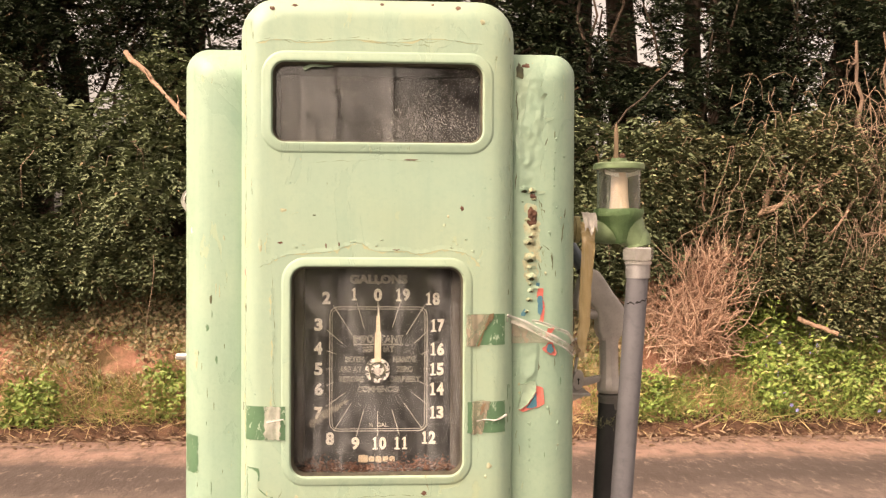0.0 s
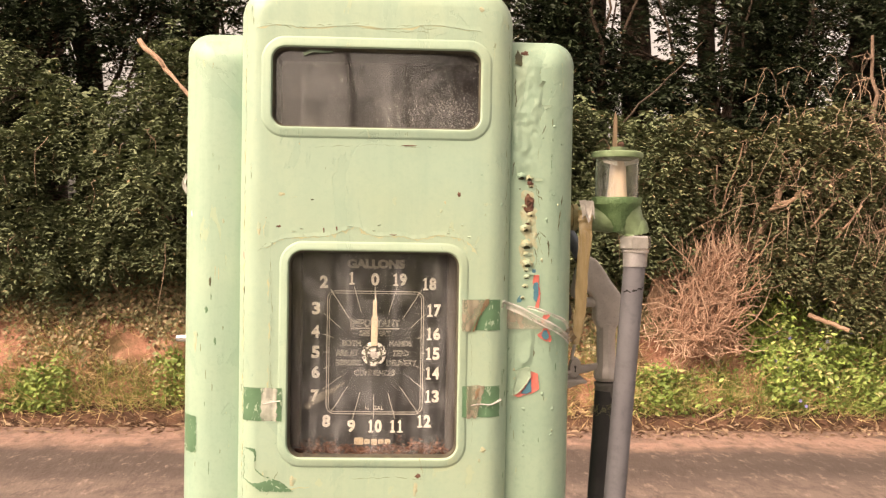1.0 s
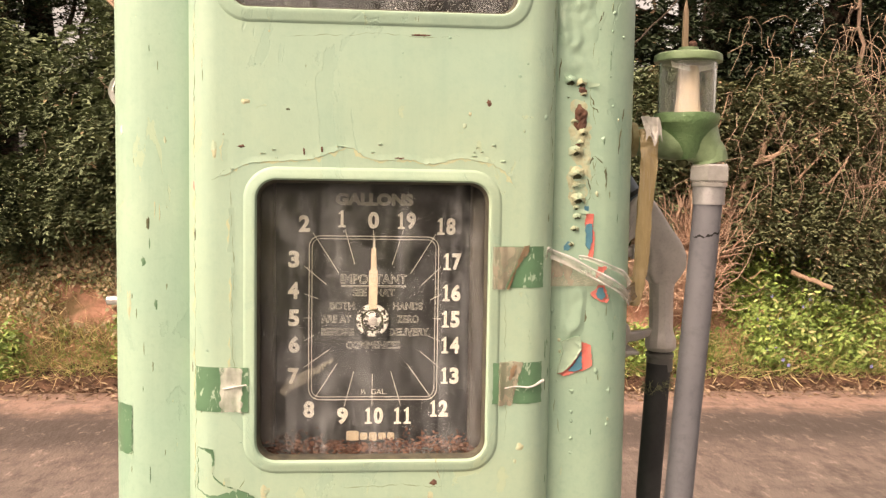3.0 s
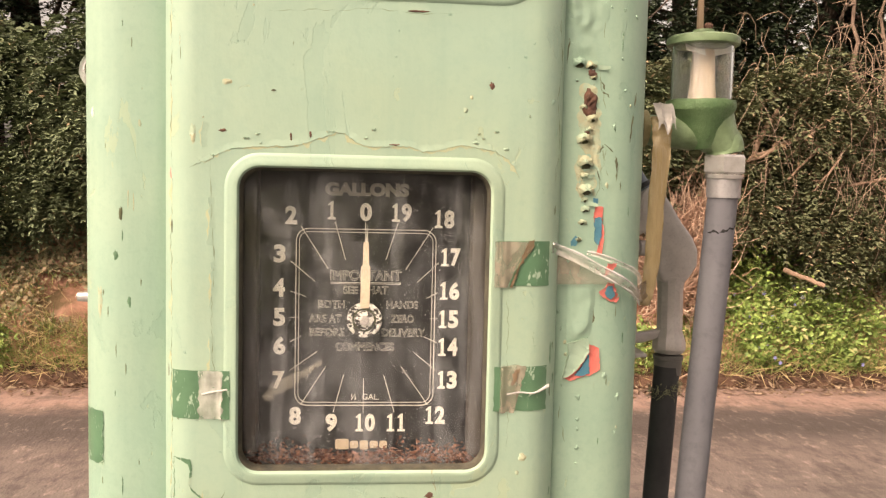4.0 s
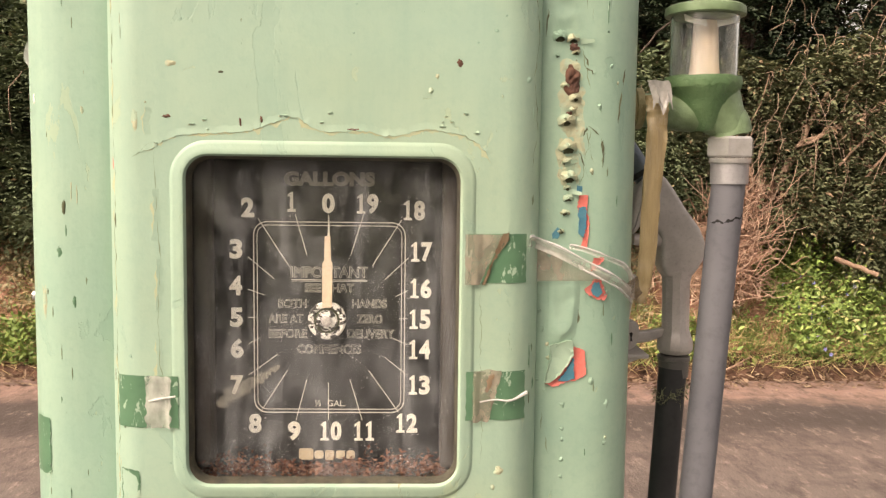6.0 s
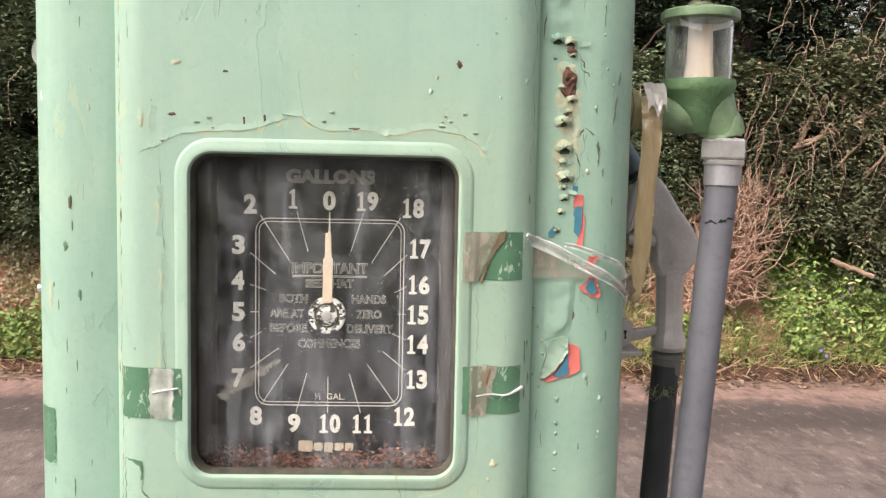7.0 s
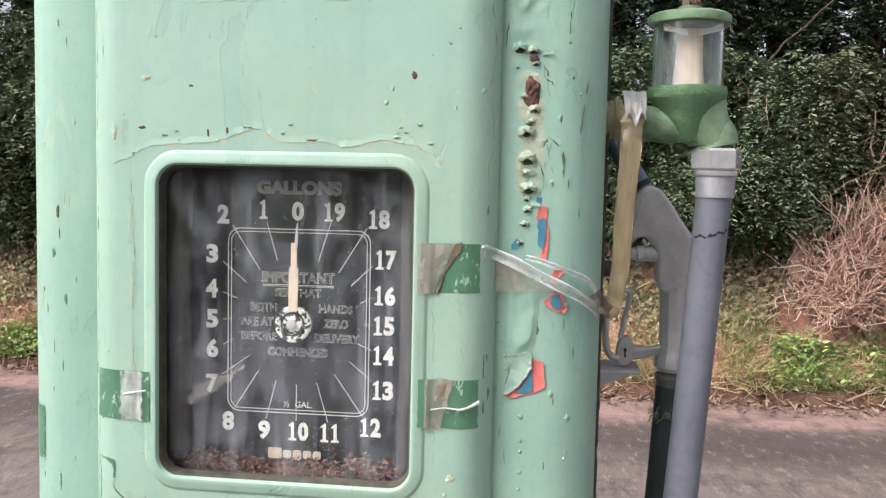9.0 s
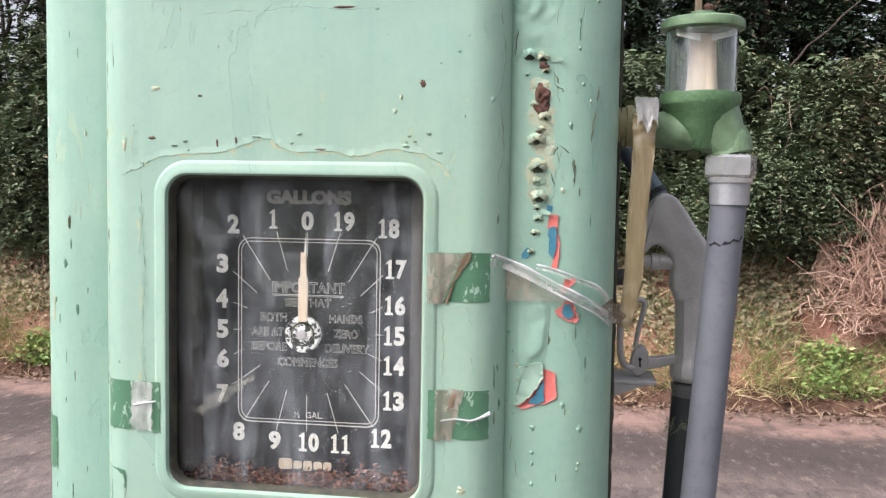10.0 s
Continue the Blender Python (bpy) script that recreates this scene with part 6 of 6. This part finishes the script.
line = spline([(0.372, PY, 1.617), (0.3702, PY + 0.0005, 1.59), (0.3665, PY + 0.001, 1.53), (0.3615, PY + 0.002, 1.45), (0.355, PY + 0.003, 1.35), (0.345, PY + 0.002, 1.2), (0.332, PY, 1.0), (0.328, PY + 0.005, 0.75), (0.332, 1.335, 0.58), (0.337, 1.365, 0.53), (0.34, 1.395, 0.58), (0.338, 1.41, 0.75)], 7)
part("hose_tube", tube(line, 0.0168, 20), HOSE, hose, "grey rubber tube, cracked near its coupling")
low = spline([(0.338, 1.41, 0.74), (0.335, 1.413, 1.0), (0.341, 1.415, 1.2), (0.348, 1.417, 1.33), (0.352, 1.419, 1.40)], 7)
part("hose_tube", tube(low, 0.0158, 18), HOSE_DARK, hose, "black rubber tube below the nozzle")
r = random.Random(3)
split, last = bmesh.new(), None
for k in range(41):
    f = k / 40
    a = -2.85 + 2.5 * f
    z = 1.573 + 0.009 * f * f + 0.0035 * noise.noise((f * 7, 2, 0)) + 0.0012 * noise.noise((f * 30, 4, 0))
    w = 0.0011 * max(0.15, 1 + 1.2 * noise.noise((f * 12, 6, 0))) * min(1, 8 * f + 0.1, 8 * (1 - f) + 0.1)
    now = [split.verts.new((0.3692 + 0.0171 * math.cos(a), PY + 0.0005 + 0.0171 * math.sin(a), z + s * w)) for s in (-1, 1)]
    if last:
        split.faces.new((last[0], now[0], now[1], last[1]))
    last = now
# dark strip paints the shade inside the split
part("split", split, DARK, hose, "dark split in the rubber", smooth=0)
g = np.random.default_rng(9)
n = 260
a = g.uniform(0, 2 * math.pi, n)
fr = np.stack([0.350 + 0.0165 * np.cos(a), 1.418 + 0.0165 * np.sin(a), 1.372 + g.normal(0, 0.004, n) + 0.004 * np.cos(a)], 1)
ob = leaves("frayed_thread", fr, np.stack([np.cos(a) * 0.4 + g.normal(0, 0.6, n), np.sin(a) * 0.4 + g.normal(0, 0.6, n), g.normal(-0.3, 0.7, n)], 1), g.normal(0, 1, (n, 3)), g.uniform(0.004, 0.012, n), 0.0009, plain_mat("mossy_thread", (0.20, 0.22, 0.12), (0.30, 0.30, 0.2), 200, 0.9))
ob.parent, ob.matrix_parent_inverse = hose, hose.matrix_basis.inverted()
ob["label"] = "frayed mossy threads round the tube"

# ---- nozzle in its bracket ----
NY = 1.422
nozzle = thing("fuel_nozzle", (0.353, NY, 1.40), "dull cast-metal fuel nozzle hung beside the petrol pump", "nozzle")
body = part("nozzle_body", slab([(0.300, 1.600), (0.309, 1.617), (0.320, 1.6235), (0.333, 1.619), (0.345, 1.603), (0.3575, 1.583), (0.374, 1.562), (0.3815, 1.546), (0.382, 1.528), (0.374, 1.515), (0.367, 1.505), (0.338, 1.505), (0.331, 1.518), (0.3315, 1.541), (0.328, 1.556), (0.319, 1.567), (0.309, 1.566), (0.303, 1.556), (0.296, 1.552), (0.294, 1.566)], NY - 0.0165, NY + 0.0165, 0.0055), STEEL, nozzle)
part("handle_tube", fix(loft([disc_ring((0.3535 + dx, NY, z), (0, 0, 1), r, 12, 0.26) for z, r, dx in ((1.512, 0.019, 0), (1.503, 0.0165, 0), (1.495, 0.0158, 0), (1.445, 0.0158, 0.001), (1.438, 0.018, 0.001), (1.431, 0.0205, 0.001), (1.422, 0.0205, 0.001), (1.417, 0.0175, 0.001), (1.416, 0.014, 0.001))])), STEEL, nozzle, smooth=28)
part("swivel", turned((0.3535, NY - 0.001, 1.39), [(0, 0.0), (0, 0.0168), (0.018, 0.0172), (0.019, 0.0185), (0.0235, 0.0185), (0.0245, 0.016), (0.027, 0.0)], 26), plain_mat("dark_grey_swivel", (0.13, 0.125, 0.12), (0.2, 0.19, 0.18), 40, 0.5, metal=0.4), nozzle, "dark grey swivel")
part("boss", turned((0.334, NY - 0.006, 1.5475), [(-0.004, 0.0), (-0.004, 0.0085), (0.016, 0.0085), (0.017, 0.0095), (0.024, 0.0095), (0.025, 0.007), (0.033, 0.0065), (0.033, 0.0)], 20, (-1, 0, 0)), STEEL, nozzle)
part("spout", tube([(0.319, NY + 0.002, 1.61), (0.300, NY + 0.008, 1.642), (0.281, NY + 0.014, 1.672)], [0.0125, 0.0115, 0.0115], 20), plain_mat("blue_grey_spout", (0.10, 0.13, 0.16), (0.18, 0.21, 0.24), 30, 0.4, metal=0.6), nozzle, "blue-grey spout tube")
part("spout_band", tube([(0.3135, NY + 0.004, 1.6195), (0.3105, NY + 0.005, 1.6245)], 0.0138, 20), HOSE_DARK, nozzle, "black spout ring")
lever = part("lever", slab([(0.342, 1.446), (0.342, 1.437), (0.322, 1.430), (0.312, 1.4285), (0.303, 1.427), (0.300, 1.447), (0.313, 1.4415), (0.325, 1.443)], NY - 0.006, NY + 0.006, 0.002), STEEL, nozzle)
part("lock_disc", fix(loft([[(0.3005 + 0.0095 * math.cos(a) * f, NY - 0.012 + dy, 1.4385 + 0.0165 * math.sin(a) * f + 0.003 * math.cos(a)) for a in [2 * math.pi * k / 28 for k in range(28)]] for dy, f in ((0.014, 0.9), (0.013, 1.0), (0.001, 1.0), (0.0, 0.93))])), STEEL, lever, "oval lock plate with a keyhole")
# black plate stands for the shade in the keyhole
part("keyhole", slab([(0.2985, 1.441), (0.3005, 1.4425), (0.3025, 1.441), (0.3012, 1.437), (0.302, 1.432), (0.2995, 1.432), (0.2998, 1.437)], NY - 0.0126, NY - 0.0115), DARK, lever, smooth=0)
part("trigger_bar", tube(spline([(0.295, NY - 0.008, 1.452), (0.2985, NY - 0.01, 1.475), (0.304, NY - 0.01, 1.499), (0.3015, NY - 0.01, 1.5055), (0.294, NY - 0.01, 1.506)], 5), 0.0028, 8), STEEL, nozzle)
part("trigger_bar", tube(spline([(0.278, NY - 0.012, 1.50), (0.279, NY - 0.012, 1.45), (0.284, NY - 0.012, 1.434), (0.294, NY - 0.012, 1.43)], 5), 0.0036, 8), STEEL, nozzle)
holder = thing("nozzle_holder", (0.2725, NY, 1.40), "grey metal bracket on the side of the petrol pump", "bracket")
part("shelf_plate", box(0.2626, 0.317, NY - 0.03, NY + 0.03, 1.4155, 1.4205, 0.0015), STEEL, holder)
part("gusset", slab([(0.2626, 1.4155), (0.308, 1.4155), (0.2626, 1.398)], NY - 0.028, NY - 0.024, 0.0006), STEEL, holder)
part("back_plate", box(0.2667, 0.2715, NY - 0.035, NY + 0.035, 1.39, 1.68, 0.0015), plain_mat("grey_back_plate", (0.16, 0.15, 0.14), (0.25, 0.24, 0.22), 30, 0.6, metal=0.4), holder)
part("hook_stud", turned((0.2715, NY - 0.01, 1.53), [(0, 0.0), (0, 0.009), (0.012, 0.009), (0.0125, 0.013), (0.019, 0.013), (0.02, 0.0)], 18, (1, 0, 0)), plain_mat("dark_stud", (0.06, 0.055, 0.05), (0.1, 0.09, 0.08), 40, 0.6), holder, "dark round stud")
part("side_peg", turned((-0.3005, 1.33, 1.491), [(0, 0.0), (0, 0.0055), (0.02, 0.0055), (0.03, 0.005), (0.033, 0.0)], 14, (-1, 0, 0)), ZINC, pump, "short metal peg")

SMEAR = tape_mat("dried_pale_smear", (0.40, 0.38, 0.32), 0.3, 0.8)
for outline, k in (([(-0.1194, 1.4166), (-0.1087, 1.4278), (-0.0846, 1.4368), (-0.0792, 1.4343), (-0.0952, 1.4203), (-0.1113, 1.4142)], 1), ([(-0.086, 1.436), (-0.066, 1.447), (-0.064, 1.4455), (-0.083, 1.433)], 2), ([(-0.122, 1.412), (-0.116, 1.417), (-0.112, 1.411), (-0.118, 1.4085)], 3)):
    scab("dried_smear", outline, SMEAR, pump, lambda u, v: YF + 0.0128, 0.0002, 420 + k, 0.002, 0.0, "dried pale smear")

# flaked edges over the dial, and small scabs of lifted paint
r = random.Random(88)
for k in range(15):
    x = CX + r.uniform(-0.15, 0.145)
    z = 1.661 + 0.006 * noise.noise((x * 20, 3, 0)) + r.gauss(0, 0.004) - 18 * max(0, abs(x - CX) - 0.11) ** 2
    s = r.uniform(0.0015, 0.0045)
    fleck("paint_chip", x, z, s * 0.8, s * 0.4, BLISTER, front, front_y, 500 + k, 0.0, 0.0003)
    fleck("lifted_paint", x + 0.0006, z + 0.0007, s * 0.9, s * 0.4, GREEN, front, front_y, 540 + k, 0.0012, 0.0005)
for k in range(18):
    x, z, s = CX + r.uniform(-0.18, 0.18), r.choice((r.uniform(1.67, 1.78), r.uniform(1.3, 1.95))), r.uniform(0.0008, 0.0026)
    if not (1.335 < z < 1.64 and abs(x - CX) < 0.13) and not (1.79 < z < 1.925 and abs(x - CX) < 0.155):
        fleck("paint_chip", x, z, s, s * 0.8, r.choice((BLISTER, GREEN_COL)), front, front_y, 600 + k, 0.0004, 0.0003)
for k in range(26):
    x, z, s = CX + 0.2875 - r.uniform(0.02, 0.1), r.uniform(1.3, 1.93), r.uniform(0.0012, 0.0036)
    fleck("lifted_paint", x, z, s, s * 1.3, r.choice((GREEN_COL, GREEN_COL, BLISTER)), col_r, column_y, 640 + k, 0.0011, 0.0002)
for k in range(9):
    a = 2 * math.pi * (k + r.uniform(-0.3, 0.3)) / 9
    q = r.uniform(0.0123, 0.0165)
    fleck("paint_loss", DX + q * math.cos(a), DZ + q * math.sin(a), r.uniform(0.0008, 0.0021), r.uniform(0.0008, 0.0021), DARK, hub, lambda u, v: 1.2297, 680 + k, 0.0, 0.0002)
for k in range(4):
    a = 2 * math.pi * r.random()
    fleck("paint_loss", DX + 0.0068 * math.cos(a), DZ + 0.0068 * math.sin(a), r.uniform(0.0006, 0.0016), r.uniform(0.0006, 0.0014), DARK, hub, lambda u, v: 1.2283, 710 + k, 0.0, 0.0002)

part("tape_shred", ribbon(spline([(-0.2995, 1.285, 1.742), (-0.307, 1.282, 1.735), (-0.309, 1.28, 1.722), (-0.3025, 1.282, 1.71)], 4), (0.004, 0.007), 0.002, 12), TAPE_WHITE, col_l, "torn shred of white tape", smooth=60)
# paint curl stuck to the top of the window
part("paint_flake", ribbon(spline([(-0.128, YF + 0.010, 1.9035), (-0.115, YF + 0.006, 1.908), (-0.1, YF + 0.008, 1.9075), (-0.088, YF + 0.010, 1.9085)], 4), (0.005, 0.002), 0.0012, 14), GREEN, pump, "curled flake of green paint", smooth=60)
